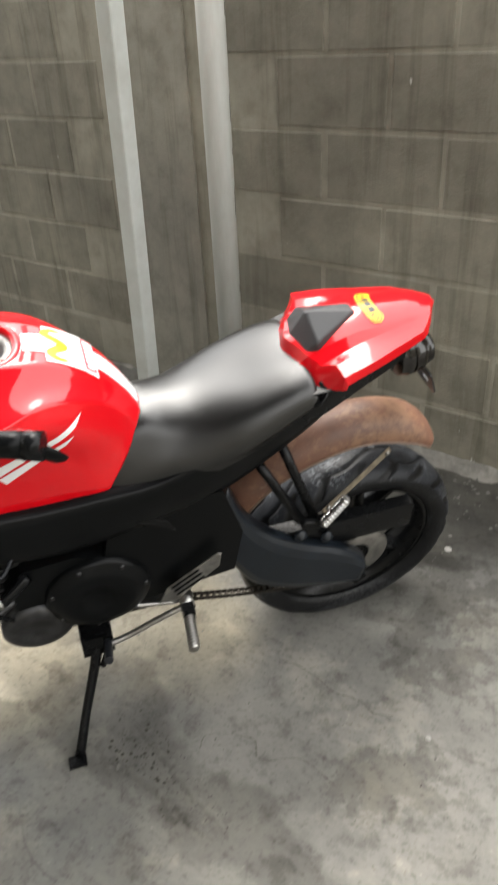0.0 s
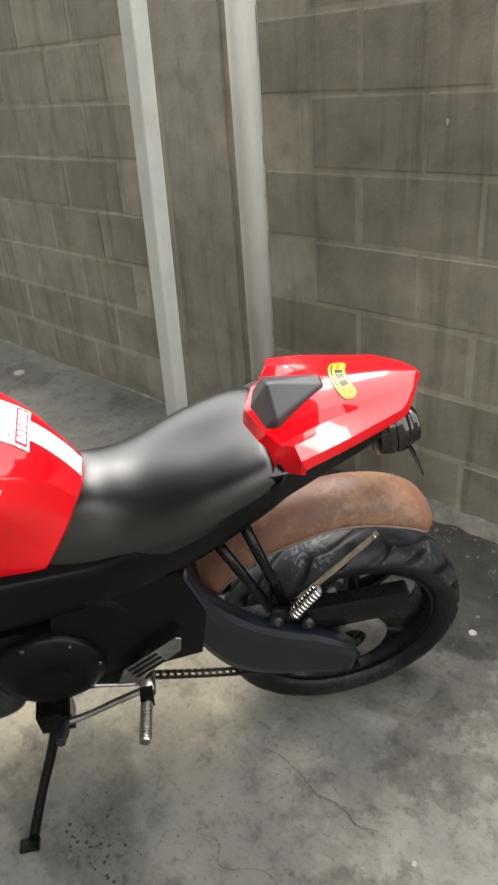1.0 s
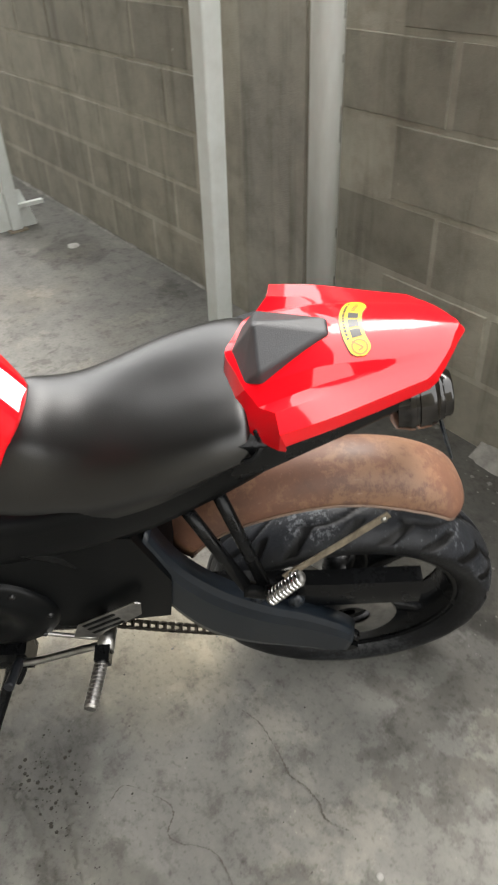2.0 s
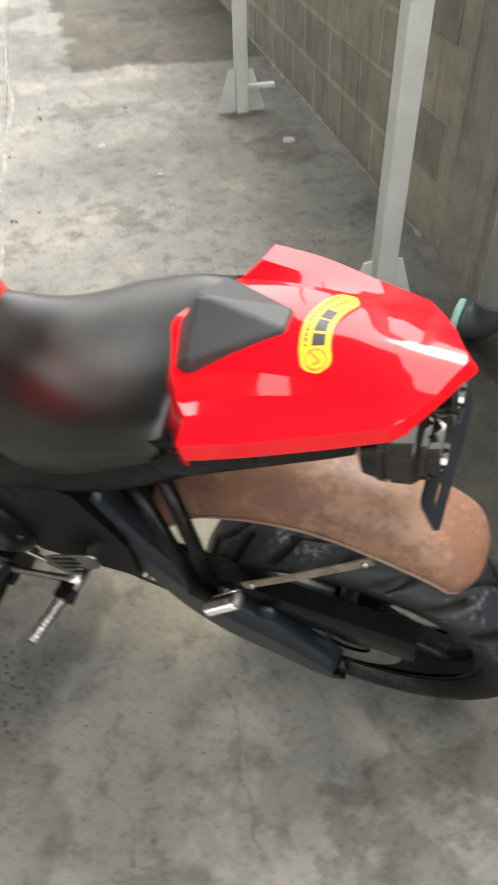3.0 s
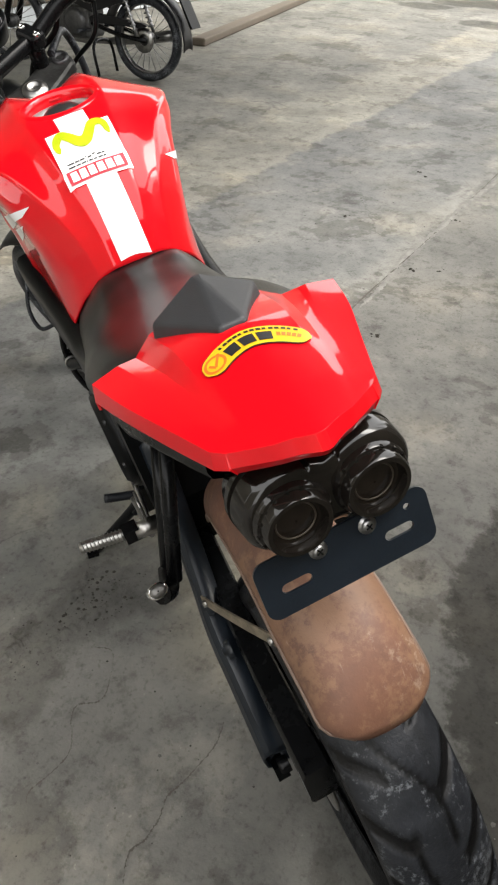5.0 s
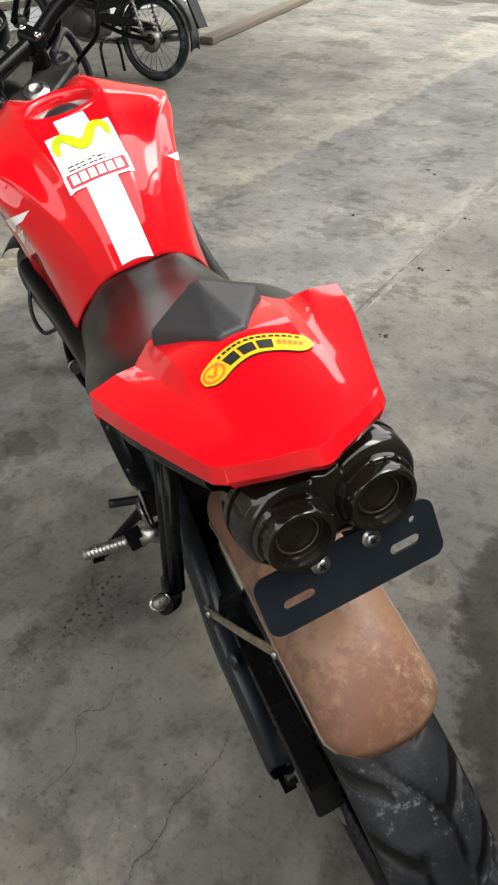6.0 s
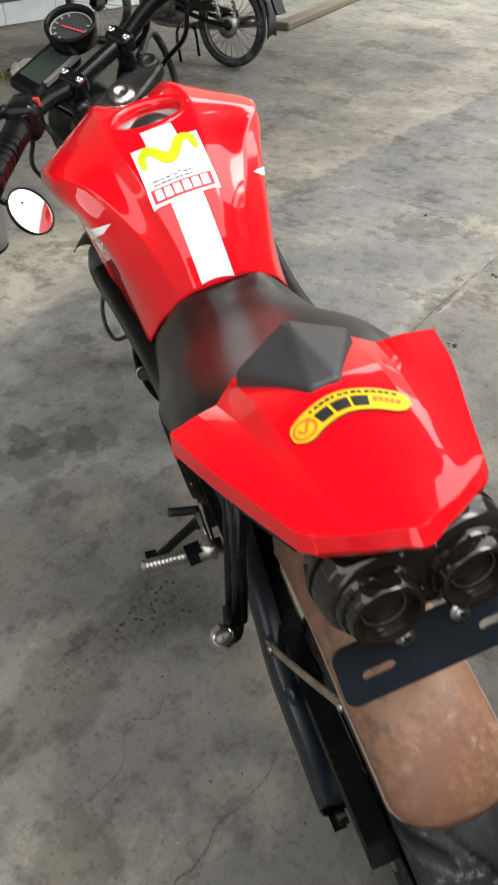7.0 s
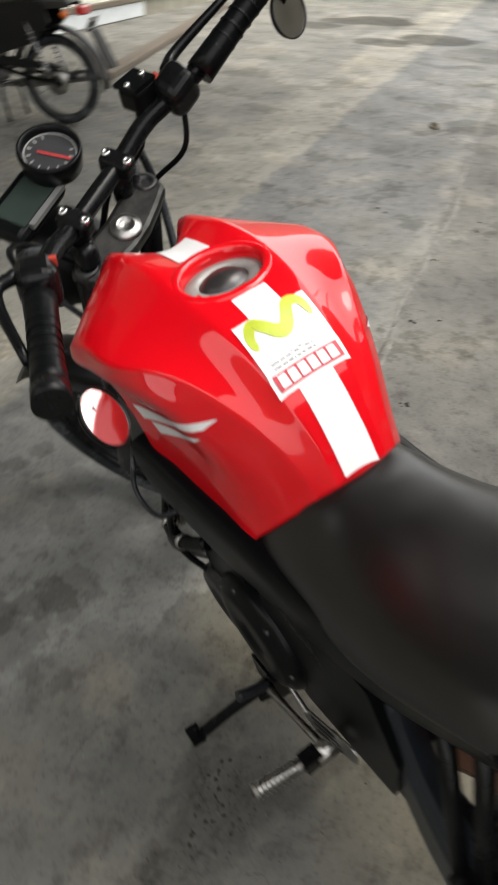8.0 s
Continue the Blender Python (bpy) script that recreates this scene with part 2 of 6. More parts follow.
def prism(name, outline, depth, material, axis="y", at=0.0):
    """An outline of (a, b) drawn out by depth: axis y gives (x, z), z gives (x, y), x gives (y, z)."""
    put = {"y": lambda a, b, d: (a, d, b), "z": lambda a, b, d: (a, b, d), "x": lambda a, b, d: (d, a, b)}[axis]
    n = len(outline)
    verts = [put(a, b, at - depth / 2) for a, b in outline] + [put(a, b, at + depth / 2) for a, b in outline]
    faces = [tuple(range(n)), tuple(range(2 * n - 1, n - 1, -1))] + [(i, (i + 1) % n, n + (i + 1) % n, n + i) for i in range(n)]
    return mesh_of(name, verts, faces, material, smooth=False)


def lathe(name, profile, material, n=32, axis="y"):
    """A profile of (radius, along) turned about an axis."""
    rows = []
    for r, h in profile:
        row = []
        for k in range(n):
            w = 2 * math.pi * k / n
            u, v = r * math.cos(w), r * math.sin(w)
            row.append({"y": (u, h, v), "z": (u, v, h), "x": (h, u, v)}[axis])
        rows.append(row)
    me = grid_mesh(name, rows, material, closed=True)
    return me


def sharp(ob, degrees=35):
    ob.data.set_sharp_from_angle(angle=radians(degrees))
    return ob

# ---- the yard ----
WALL_Y = 2.808


def floor_material():
    n = Nodes("yard_concrete")
    col = n.ramp(n.noise(0.8, 6, 0.6), [(0.33, (0.114, 0.114, 0.111)), (0.5, (0.149, 0.149, 0.145)), (0.67, (0.193, 0.191, 0.182))])
    cloud = n.ramp(n.noise(2.6, 7, 0.66), [(0.34, (0.56, 0.56, 0.555)), (0.5, (0.95, 0.95, 0.94)), (0.68, (1.2, 1.185, 1.15))])
    col = n.mix(0.6, col, cloud, "MULTIPLY")
    # trodden-in ochre dirt
    dirt = n.calc("MULTIPLY", n.mask(n.noise(1.7, 5, 0.6, None), 0.5, 0.68), 0.45)
    col = n.mix(dirt, col, n.mix(1.0, col, (1.08, 1.0, 0.87), "MULTIPLY"))
    col = n.mix(0.62, col, n.ramp(n.noise(14, 8, 0.72), [(0.36, (0.5, 0.49, 0.47)), (0.47, (1, 1, 1)), (0.66, (1.2, 1.2, 1.17))]), "MULTIPLY")
    speck = n.ramp(n.noise(75, 3, 0.6), [(0.3, (0.68, 0.67, 0.65)), (0.44, (1, 1, 1)), (0.68, (1.05, 1.05, 1.04)), (0.75, (1.5, 1.5, 1.47))])
    col = n.mix(0.85, col, speck, "MULTIPLY")
    # worn and scuffed spots with hard edges, and hair cracks
    spots = n.mask(n.calc("ADD", n.noise(2.1, 4, 0.6), n.calc("MULTIPLY", n.noise(17, 5, 0.7), 0.35)), 0.735, 0.79)
    col = n.mix(n.calc("MULTIPLY", spots, 0.6), col, n.mix(1.0, col, (0.5, 0.49, 0.47), "MULTIPLY"))
    pale = n.mask(n.calc("ADD", n.noise(3.3, 5, 0.6), n.calc("MULTIPLY", n.noise(24, 5, 0.7), 0.3)), 0.71, 0.78)
    col = n.mix(n.calc("MULTIPLY", pale, 0.5), col, n.mix(1.0, col, (1.4, 1.37, 1.3), "MULTIPLY"))
    cell = n.nt.nodes.new("ShaderNodeTexVoronoi")
    cell.feature = "DISTANCE_TO_EDGE"
    cell.inputs["Scale"].default_value = 1.5
    bent = n.nt.nodes.new("ShaderNodeVectorMath")
    bent.operation = "MULTIPLY_ADD"
    wig = n.nt.nodes.new("ShaderNodeTexNoise")
    wig.inputs["Scale"].default_value, wig.inputs["Detail"].default_value = 4.0, 6
    n.link(n.co, wig.inputs["Vector"])
    n.link(wig.outputs["Color"], bent.inputs[0])
    bent.inputs[1].default_value = (0.35, 0.35, 0.0)
    n.link(n.co, bent.inputs[2])
    n.link(bent.outputs[0], cell.inputs["Vector"])
    hair = n.calc("MULTIPLY", n.calc("SUBTRACT", 1.0, n.mask(cell.outputs["Distance"], 0.002, 0.008)), n.mask(n.noise(1.9, 4, 0.6), 0.5, 0.58))
    col = n.mix(n.calc("MULTIPLY", hair, 0.35), col, (0.06, 0.058, 0.052))
    # old pours along the yard: a tan strip, a grey lane up to the joint, then darker towards the wall
    edge = n.calc("MULTIPLY", n.calc("SUBTRACT", n.noise(3.2, 7, 0.65), 0.5), 0.34)
    wob = n.calc("ADD", n.axis(1), edge)
    strip = n.ramp(n.calc("DIVIDE", n.calc("ADD", wob, 2.0), 4.0), [(0.0, (1.33, 1.3, 1.2)), (0.36, (1.32, 1.29, 1.21)), (0.39, (1.72, 1.65, 1.48)), (0.525, (1.76, 1.69, 1.53)), (0.534, (1.12, 1.13, 1.14)), (0.77, (1.24, 1.25, 1.24)), (0.785, (1.5, 1.48, 1.42)), (0.797, (1.5, 1.48, 1.42)), (0.803, (1.02, 1.0, 0.96)), (0.99, (1.0, 0.98, 0.94))])
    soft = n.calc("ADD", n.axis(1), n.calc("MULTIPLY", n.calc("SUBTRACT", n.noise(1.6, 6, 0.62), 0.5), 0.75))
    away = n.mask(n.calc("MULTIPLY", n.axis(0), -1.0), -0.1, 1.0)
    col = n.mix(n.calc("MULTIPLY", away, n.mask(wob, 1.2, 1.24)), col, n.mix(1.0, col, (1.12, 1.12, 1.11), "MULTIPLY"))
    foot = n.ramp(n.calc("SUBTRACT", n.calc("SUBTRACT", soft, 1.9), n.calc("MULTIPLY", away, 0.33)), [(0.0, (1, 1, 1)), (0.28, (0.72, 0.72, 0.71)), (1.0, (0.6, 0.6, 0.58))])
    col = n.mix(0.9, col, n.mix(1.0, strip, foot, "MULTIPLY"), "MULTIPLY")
    # the darker patch behind the rear wheel, with a ragged edge
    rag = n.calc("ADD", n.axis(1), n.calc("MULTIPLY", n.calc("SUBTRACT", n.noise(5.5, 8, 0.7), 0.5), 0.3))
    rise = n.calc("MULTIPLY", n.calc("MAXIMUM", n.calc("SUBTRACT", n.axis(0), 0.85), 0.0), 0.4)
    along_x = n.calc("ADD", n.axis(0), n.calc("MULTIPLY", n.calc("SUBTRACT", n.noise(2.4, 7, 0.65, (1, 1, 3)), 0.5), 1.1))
    dark_patch = n.mask(n.calc("SUBTRACT", rag, rise), 1.955, 1.995)
    dark_patch = n.calc("MULTIPLY", dark_patch, n.calc("MULTIPLY", n.mask(along_x, 0.1, 0.3), n.calc("SUBTRACT", 1.0, n.mask(along_x, 1.55, 1.85))))
    dark_patch = n.calc("MULTIPLY", dark_patch, n.calc("SUBTRACT", 1.0, n.mask(n.axis(1), 2.82, 2.84)))
    dark_patch = n.calc("MULTIPLY", dark_patch, n.span(n.noise(6, 6, 0.7), 0.45, 1.15))
    col = n.mix(dark_patch, col, n.mix(1.0, col, (0.3, 0.29, 0.265), "MULTIPLY"))
    # the wet corner further along the wall
    far_x = n.calc("MULTIPLY", n.calc("ADD", n.axis(0), n.calc("MULTIPLY", n.calc("SUBTRACT", n.noise(2.2, 6, 0.62, (1, 1, 5)), 0.5), 0.5)), -1.0)
    far_y = n.calc("ADD", n.axis(1), n.calc("MULTIPLY", n.calc("SUBTRACT", n.noise(2.2, 6, 0.62, (1, 1, 9)), 0.5), 0.7))
    soak = n.calc("MULTIPLY", n.mask(far_x, 2.72, 2.8), n.mask(far_y, 1.52, 1.6))
    soak = n.calc("MULTIPLY", soak, n.span(n.noise(3, 5, 0.6), 0.7, 1.1))
    col = n.mix(soak, col, n.mix(1.0, col, (0.4, 0.37, 0.31), "MULTIPLY"))
    # oil and damp stains, and shade around the bike painted into the colour
    warp = n.nt.nodes.new("ShaderNodeTexNoise")
    warp.inputs["Scale"].default_value, warp.inputs["Detail"].default_value = 3.0, 7
    warp.inputs["Roughness"].default_value = 0.65
    n.link(n.co, warp.inputs["Vector"])
    off = n.nt.nodes.new("ShaderNodeVectorMath")
    off.operation = "SCALE"
    n.link(warp.outputs["Color"], off.inputs[0])
    off.inputs[3].default_value = 0.34
    moved = n.nt.nodes.new("ShaderNodeVectorMath")
    moved.operation = "ADD"
    n.link(n.co, moved.inputs[0])
    n.link(off.outputs[0], moved.inputs[1])
    stain_shade = None
    # the first four blobs paint the bike's shade on the floor
    STAINS_SHADE = [(1.05, 1.30, 0.22, 0.5), (1.2, 1.06, 0.34, 0.5), (1.48, 1.1, 0.3, 0.55), (1.75, 0.95, 0.36, 0.55), (0.85, 1.12, 0.16, 0.7), (0.8, 0.85, 0.3, 0.2), (0.95, 0.66, 0.06, 0.6), (0.99, 0.59, 0.05, 0.6), (0.90, 0.70, 0.06, 0.65), (1.04, 0.62, 0.05, 0.6), (0.68, 0.62, 0.08, 0.5), (0.62, 0.48, 0.2, 0.25), (0.66, 0.38, 0.14, 0.3), (1.03, 0.9, 0.1, 0.45), (0.97, 0.95, 0.06, 0.5), (1.1, 1.35, 0.05, 0.5), (1.18, 1.32, 0.07, 0.5), (1.27, 1.28, 0.07, 0.5), (1.36, 1.26, 0.07, 0.5), (1.45, 1.24, 0.06, 0.45),
              (-10.3, -0.95, 0.6, 1.0), (-10.0, -1.4, 0.4, 0.9), (-8.85, 0.12, 0.55, 1.0), (-8.25, -0.45, 0.4, 0.9), (-9.3, -1.65, 0.4, 0.8), (-7.9, 0.9, 0.6, 0.6), (-4.3, 1.15, 0.28, 0.6), (-3.7, 1.25, 0.2, 0.5), (-1.3, 2.55, 0.22, 0.5), (0.35, 0.3, 0.25, 0.3)]
    for sx, sy, sr, deep in STAINS_SHADE:
        d = n.nt.nodes.new("ShaderNodeVectorMath")
        d.operation = "DISTANCE"
        n.link(moved.outputs[0], d.inputs[0])
        d.inputs[1].default_value = (sx + 0.17, sy + 0.17, 0.17)
        near = n.calc("MULTIPLY", n.calc("SUBTRACT", 1.0, n.mask(d.outputs["Value"], sr * 0.8, sr)), deep)
        stain_shade = near if stain_shade is None else n.calc("MAXIMUM", stain_shade, near)
    col = n.mix(stain_shade, col, n.mix(1.0, col, (0.36, 0.355, 0.335), "MULTIPLY"))
    # pools of light painted into the floor colour as paler patches
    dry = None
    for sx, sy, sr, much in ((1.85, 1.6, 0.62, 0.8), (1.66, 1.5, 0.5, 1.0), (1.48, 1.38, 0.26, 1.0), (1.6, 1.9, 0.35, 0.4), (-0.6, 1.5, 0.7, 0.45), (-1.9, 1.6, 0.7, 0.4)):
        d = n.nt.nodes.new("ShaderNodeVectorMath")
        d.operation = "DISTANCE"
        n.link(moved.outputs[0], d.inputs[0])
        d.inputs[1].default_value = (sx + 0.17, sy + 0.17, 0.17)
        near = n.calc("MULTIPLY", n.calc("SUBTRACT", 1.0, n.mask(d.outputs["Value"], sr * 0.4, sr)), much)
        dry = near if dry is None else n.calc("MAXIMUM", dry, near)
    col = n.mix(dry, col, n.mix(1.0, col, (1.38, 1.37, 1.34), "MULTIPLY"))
    # lighter ochre patches beneath the engine and the chain
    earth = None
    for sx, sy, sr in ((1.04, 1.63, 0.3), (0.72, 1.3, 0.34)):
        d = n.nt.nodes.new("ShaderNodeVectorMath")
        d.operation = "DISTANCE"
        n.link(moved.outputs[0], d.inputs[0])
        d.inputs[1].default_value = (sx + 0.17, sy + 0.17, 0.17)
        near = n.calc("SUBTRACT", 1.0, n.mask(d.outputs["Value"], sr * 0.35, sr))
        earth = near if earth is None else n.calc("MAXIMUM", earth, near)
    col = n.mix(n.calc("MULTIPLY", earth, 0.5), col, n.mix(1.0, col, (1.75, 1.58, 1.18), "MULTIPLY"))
    rough = n.calc("SUBTRACT", n.span(n.noise(2.5), 0.6, 0.9), n.calc("MULTIPLY", stain_shade, 0.12))
    h = n.calc("ADD", n.calc("MULTIPLY", n.noise(9, 8, 0.7), 0.8), n.calc("MULTIPLY", n.noise(90, 3), 0.25))
    n.b.inputs["Specular IOR Level"].default_value = 0.22
    return n.finish(col, rough, h, 0.6, 0.01)


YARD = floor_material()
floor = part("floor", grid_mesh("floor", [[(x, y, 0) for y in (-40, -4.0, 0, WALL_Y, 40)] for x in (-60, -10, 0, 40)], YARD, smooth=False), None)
tagged(floor, "stained grey concrete yard floor with cracks and grit", "floor", kind="structure")

CRACK = mat("crack_dirt", (0.105, 0.096, 0.08), 0.95, scale=30, bump=0.5)


def crack(name, points, width, seed):
    rng = random.Random(seed)
    rows = []
    for p in spline(points, 22):
        w = width * rng.choice([0.1, 0.25, 0.4, 0.6, 0.8, 1.0])
        dx, dy = rng.uniform(-0.001, 0.001), rng.uniform(-0.001, 0.001)
        rows.append([(p[0] + dx - w * 0.3, p[1] + dy - w / 2, 0.003), (p[0] + dx + w * 0.3, p[1] + dy + w / 2, 0.003)])
    return part(name, grid_mesh(name, rows, CRACK, smooth=False), floor)


crack("floor_joint", [(0.3, 1.215), (-0.4, 1.2), (-1.0, 1.21), (-1.7, 1.22), (-2.8, 1.22), (-5, 1.21), (-8, 1.22)], 0.008, 1)
crack("floor_crack", [(1.32, 1.37), (1.31, 1.41), (1.37, 1.45), (1.41, 1.46), (1.44, 1.43), (1.47, 1.44), (1.49, 1.46), (1.52, 1.48), (1.56, 1.48), (1.61, 1.47), (1.63, 1.48)], 0.0042, 2)
crack("floor_crack", [(1.32, 1.69), (1.37, 1.70), (1.45, 1.69), (1.49, 1.68), (1.53, 1.69), (1.55, 1.69), (1.57, 1.69), (1.60, 1.68), (1.64, 1.70)], 0.0042, 4)
crack("floor_crack", [(-1.2, 2.25), (-1.05, 2.45), (-1.25, 2.6), (-1.15, 2.78)], 0.008, 3)


LIP = mat("trowelled_lip", (0.27, 0.262, 0.238), 0.9, var=0.4, scale=14, bump=0.5, bump_scale=90)


def trowel_ridge(points, width, height, seed, material):
    """A low raised lip left in the concrete by the trowel, uneven along its length."""
    rng = random.Random(seed)
    rows = []
    line = spline(points, 16)
    for i, p in enumerate(line):
        q = line[min(i + 1, len(line) - 1)] - line[max(i - 1, 0)]
        q = np.array([-q[1], q[0]]) / np.linalg.norm(q)
        fade = math.sin(math.pi * (0.03 + 0.94 * i / (len(line) - 1))) ** 0.4
        w = width * rng.uniform(0.6, 1.3) * fade
        h = height * rng.uniform(0.3, 1.2) * fade
        mid = p + q * rng.uniform(-0.25, 0.25) * w
        rows.append([(*(p - q * w), -0.002), (*(mid - q * w * 0.25), h), (*(mid + q * w * 0.3), h * 0.8), (*(p + q * w), -0.002)])
    return part("trowel_ridge", grid_mesh("trowel_ridge", rows, material), floor)


for points, width, height, material in (([(1.48, 1.23), (1.41, 1.23), (1.36, 1.24), (1.22, 1.24), (1.17, 1.22)], 0.016, 0.008, YARD), ([(1.48, 1.26), (1.38, 1.28), (1.31, 1.30), (1.23, 1.32), (1.14, 1.34)], 0.016, 0.007, YARD), ([(-0.41, 1.22), (-0.63, 1.22), (-0.98, 1.19), (-1.28, 1.21), (-1.86, 1.22), (-2.3, 1.25), (-2.7, 1.22), (-3.4, 1.2)], 0.02, 0.007, LIP)):
    trowel_ridge(points, width, height, int(width * 1000) + len(points), material)

# wall of concrete blocks: mortar core with the blocks set in it
WALL_H = 2.17
wall = part("wall_north", box("wall_north", (13.0, 0.13, WALL_H), MORTAR, Matrix.Translation((-3.0, WALL_Y + 0.0695, WALL_H / 2))), None)
tagged(wall, "dark weathered concrete block wall with a cast column", "wall", kind="structure")
part("column", box("column", (0.345, 0.15, WALL_H), COLUMN, Matrix.Translation((0.02, WALL_Y + 0.069, WALL_H / 2))), wall, "streaked cast concrete column")


def roof_post(name, x, y, label, lean=(0.0, 0.0)):
    e = tagged(new(name), label, "post", "roof posts")
    e.matrix_basis = pose(x, y, 0)
    bevel(part("shaft", box("shaft", (0.063, 0.063, 3.1), POST, Matrix.Translation((0, 0, 1.556))), e, m=pose(0, 0, 0, lean[0], lean[1], 0)), 0.006)
    for a in (90, -90):
        g = prism("gusset", [(0.03, 0.003), (0.122, 0.003), (0.126, 0.012), (0.064, 0.205), (0.03, 0.21)], 0.008, POST)
        bevel(part("gusset", g, e, m=pose(-0.006, 0, 0, 0, 0, a)), 0.0015)
    g = prism("gusset", [(0.03, 0.003), (0.075, 0.003), (0.075, 0.02), (0.05, 0.17), (0.03, 0.17)], 0.008, POST)
    part("gusset", g, e, m=pose(0, 0, 0, 0, 0, 180))
    part("base_plate", box("base_plate", (0.1, 0.1, 0.006), RUSTY, Matrix.Translation((0, 0, 0.003))), e, "rusted base plate")
    return e


roof_post("roof_post", 0.168, 2.445, "white painted steel roof post with gusset plates at its foot", (1.3, 3.2))
second = roof_post("roof_post", -1.81, 2.437, "white painted steel roof post with gusset plates near the wall")
part("wall_tie", box("wall_tie", (0.03, 0.14, 0.02), POST, Matrix.Translation((0.02, 0.1, 0.13))), second)

# rain pipes
def rain_pipe(x, y, foot, label, elbow):
    e = tagged(new("rain_pipe"), label, "pipe", "rain pipes")
    e.matrix_basis = pose(x, y, 0)
    part("pipe", rod("pipe", [(0, 0, foot), (0, 0, 1.6), (0, 0, 3.1)], 0.048, PVC, 24, 1), e)
    if elbow:
        for z0, z1 in ((1.44, 1.575), (1.13, 1.215), (1.024, 1.045), (0.815, 0.915), (0.53, 0.56), (0.36, 0.4)):
            part("open_seam", box("open_seam", (0.003, 0.005, z1 - z0), CRACK, pose(0.0465 * math.cos(radians(24)), 0.0465 * math.sin(radians(24)), (z0 + z1) / 2, 0, 0, 24)), e, "dark open seam")
        el = part("elbow", rod("elbow", [(0, 0, foot + 0.02), (0, 0, foot - 0.03), (-0.015, -0.015, foot - 0.062), (-0.04, -0.04, foot - 0.074), (-0.055, -0.055, foot - 0.074)], 0.054, GREYPVC, 24), e, "grey plastic elbow")
        ring = lathe("rim", [(0.046, 0), (0.058, 0), (0.06, 0.012), (0.058, 0.022), (0.046, 0.022), (0.046, 0)], MINT, 28, "x")
        part("rim", ring, el, "mint green elbow rim", m=pose(-0.055, -0.055, foot - 0.074, 0, 0, -135))
    else:
        part("socket", lathe("socket", [(0.03, foot - 0.1), (0.05, foot - 0.02), (0.052, foot + 0.03)], STEEL, 20, "z"), e, "bare metal pipe end")
    return e


rain_pipe(0.40, 2.705, 0.148, "white plastic rain pipe ending in a grey elbow", True)
rain_pipe(-4.6, 2.72, 0.12, "white plastic rain pipe with a bare metal end", False)

# unseen roof over the yard, its edges set to block sky light, open above the wall
roof = part("ceiling", box("ceiling", (10.4, 8.6, 0.06), mat("roof_sheet", (0.06, 0.06, 0.057), 0.8, scale=2), Matrix.Translation((-1.0, -2.7, 4.3))), None)
tagged(roof, "unseen sheet roof over the yard, shaping the light", "ceiling", kind="structure")

# far side of the yard
far = part("wall_south", box("wall_south", (30, 0.2, 0.6), WHITEWALL, Matrix.Translation((-8, -4.2, 0.3))), None)
tagged(far, "whitewashed wall across the yard", "wall", kind="structure")
# unseen upper wall, kept grey so the bike reflects less white
upper = part("wall_south_upper", box("wall_south_upper", (30, 0.19, 3.66), MORTAR, Matrix.Translation((-8, -4.205, 2.43))), None)
tagged(upper, "unseen grey rendered wall added above the whitewash", "wall", kind="structure")
# unseen end walls, added to block low light from the sky
for name, x, h in (("wall_east", 7.6, 4.26), ("wall_west", -15.5, 4.26)):
    end = part(name, box(name, (0.2, 6.8, h), MORTAR, Matrix.Translation((x, -0.68, h / 2))), None)
    tagged(end, "unseen grey rendered wall added to close the yard", "wall", kind="structure")
TILE = mat("white_tile", (0.62, 0.65, 0.66), 0.3, scale=4, bump=0.05, color2=(0.52, 0.55, 0.56))
LEDGE = mat("brown_ledge", (0.13, 0.105, 0.078), 0.7, scale=8)
base = part("baseboard", box("baseboard", (30, 0.05, 0.2), MORTAR, Matrix.Translation((-8, -4.074, 0.1))), None)
tagged(base, "row of white tiles along the foot of the wall", "baseboard", kind="structure")
tile_me = box("tile", (0.59, 0.02, 0.17), TILE)
for i in range(14):
    part("tile", tile_me, base, m=pose(-0.6 - 0.6 * i, -4.042, 0.1))
ledge = part("trim", box("trim", (30, 0.09, 0.05), LEDGE, Matrix.Translation((-8, -4.055, 0.226))), None)
tagged(ledge, "brown ledge above the tiles", "trim", kind="structure")
kerb = part("kerb", box("kerb", (6.0, 0.14, 0.07), LEDGE, pose(-7.4, -2.86, 0.035, 0, 0, 12)), None)
tagged(kerb, "worn low concrete kerb of a drain", "kerb", kind="structure")
bevel(kerb, 0.015)

# ---- the red motorcycle ----
from mathutils.bvhtree import BVHTree

YAW, LEANS = 54.75, 15.25
bike = tagged(new("motorcycle"), "red sport motorcycle with black seat, leaning on its side stand", "motorcycle")
bike.matrix_basis = pose(1.316, 2.009, 0, 0, 0, YAW + 180) @ pose(0, 0, 0, -LEANS, 0, 0)


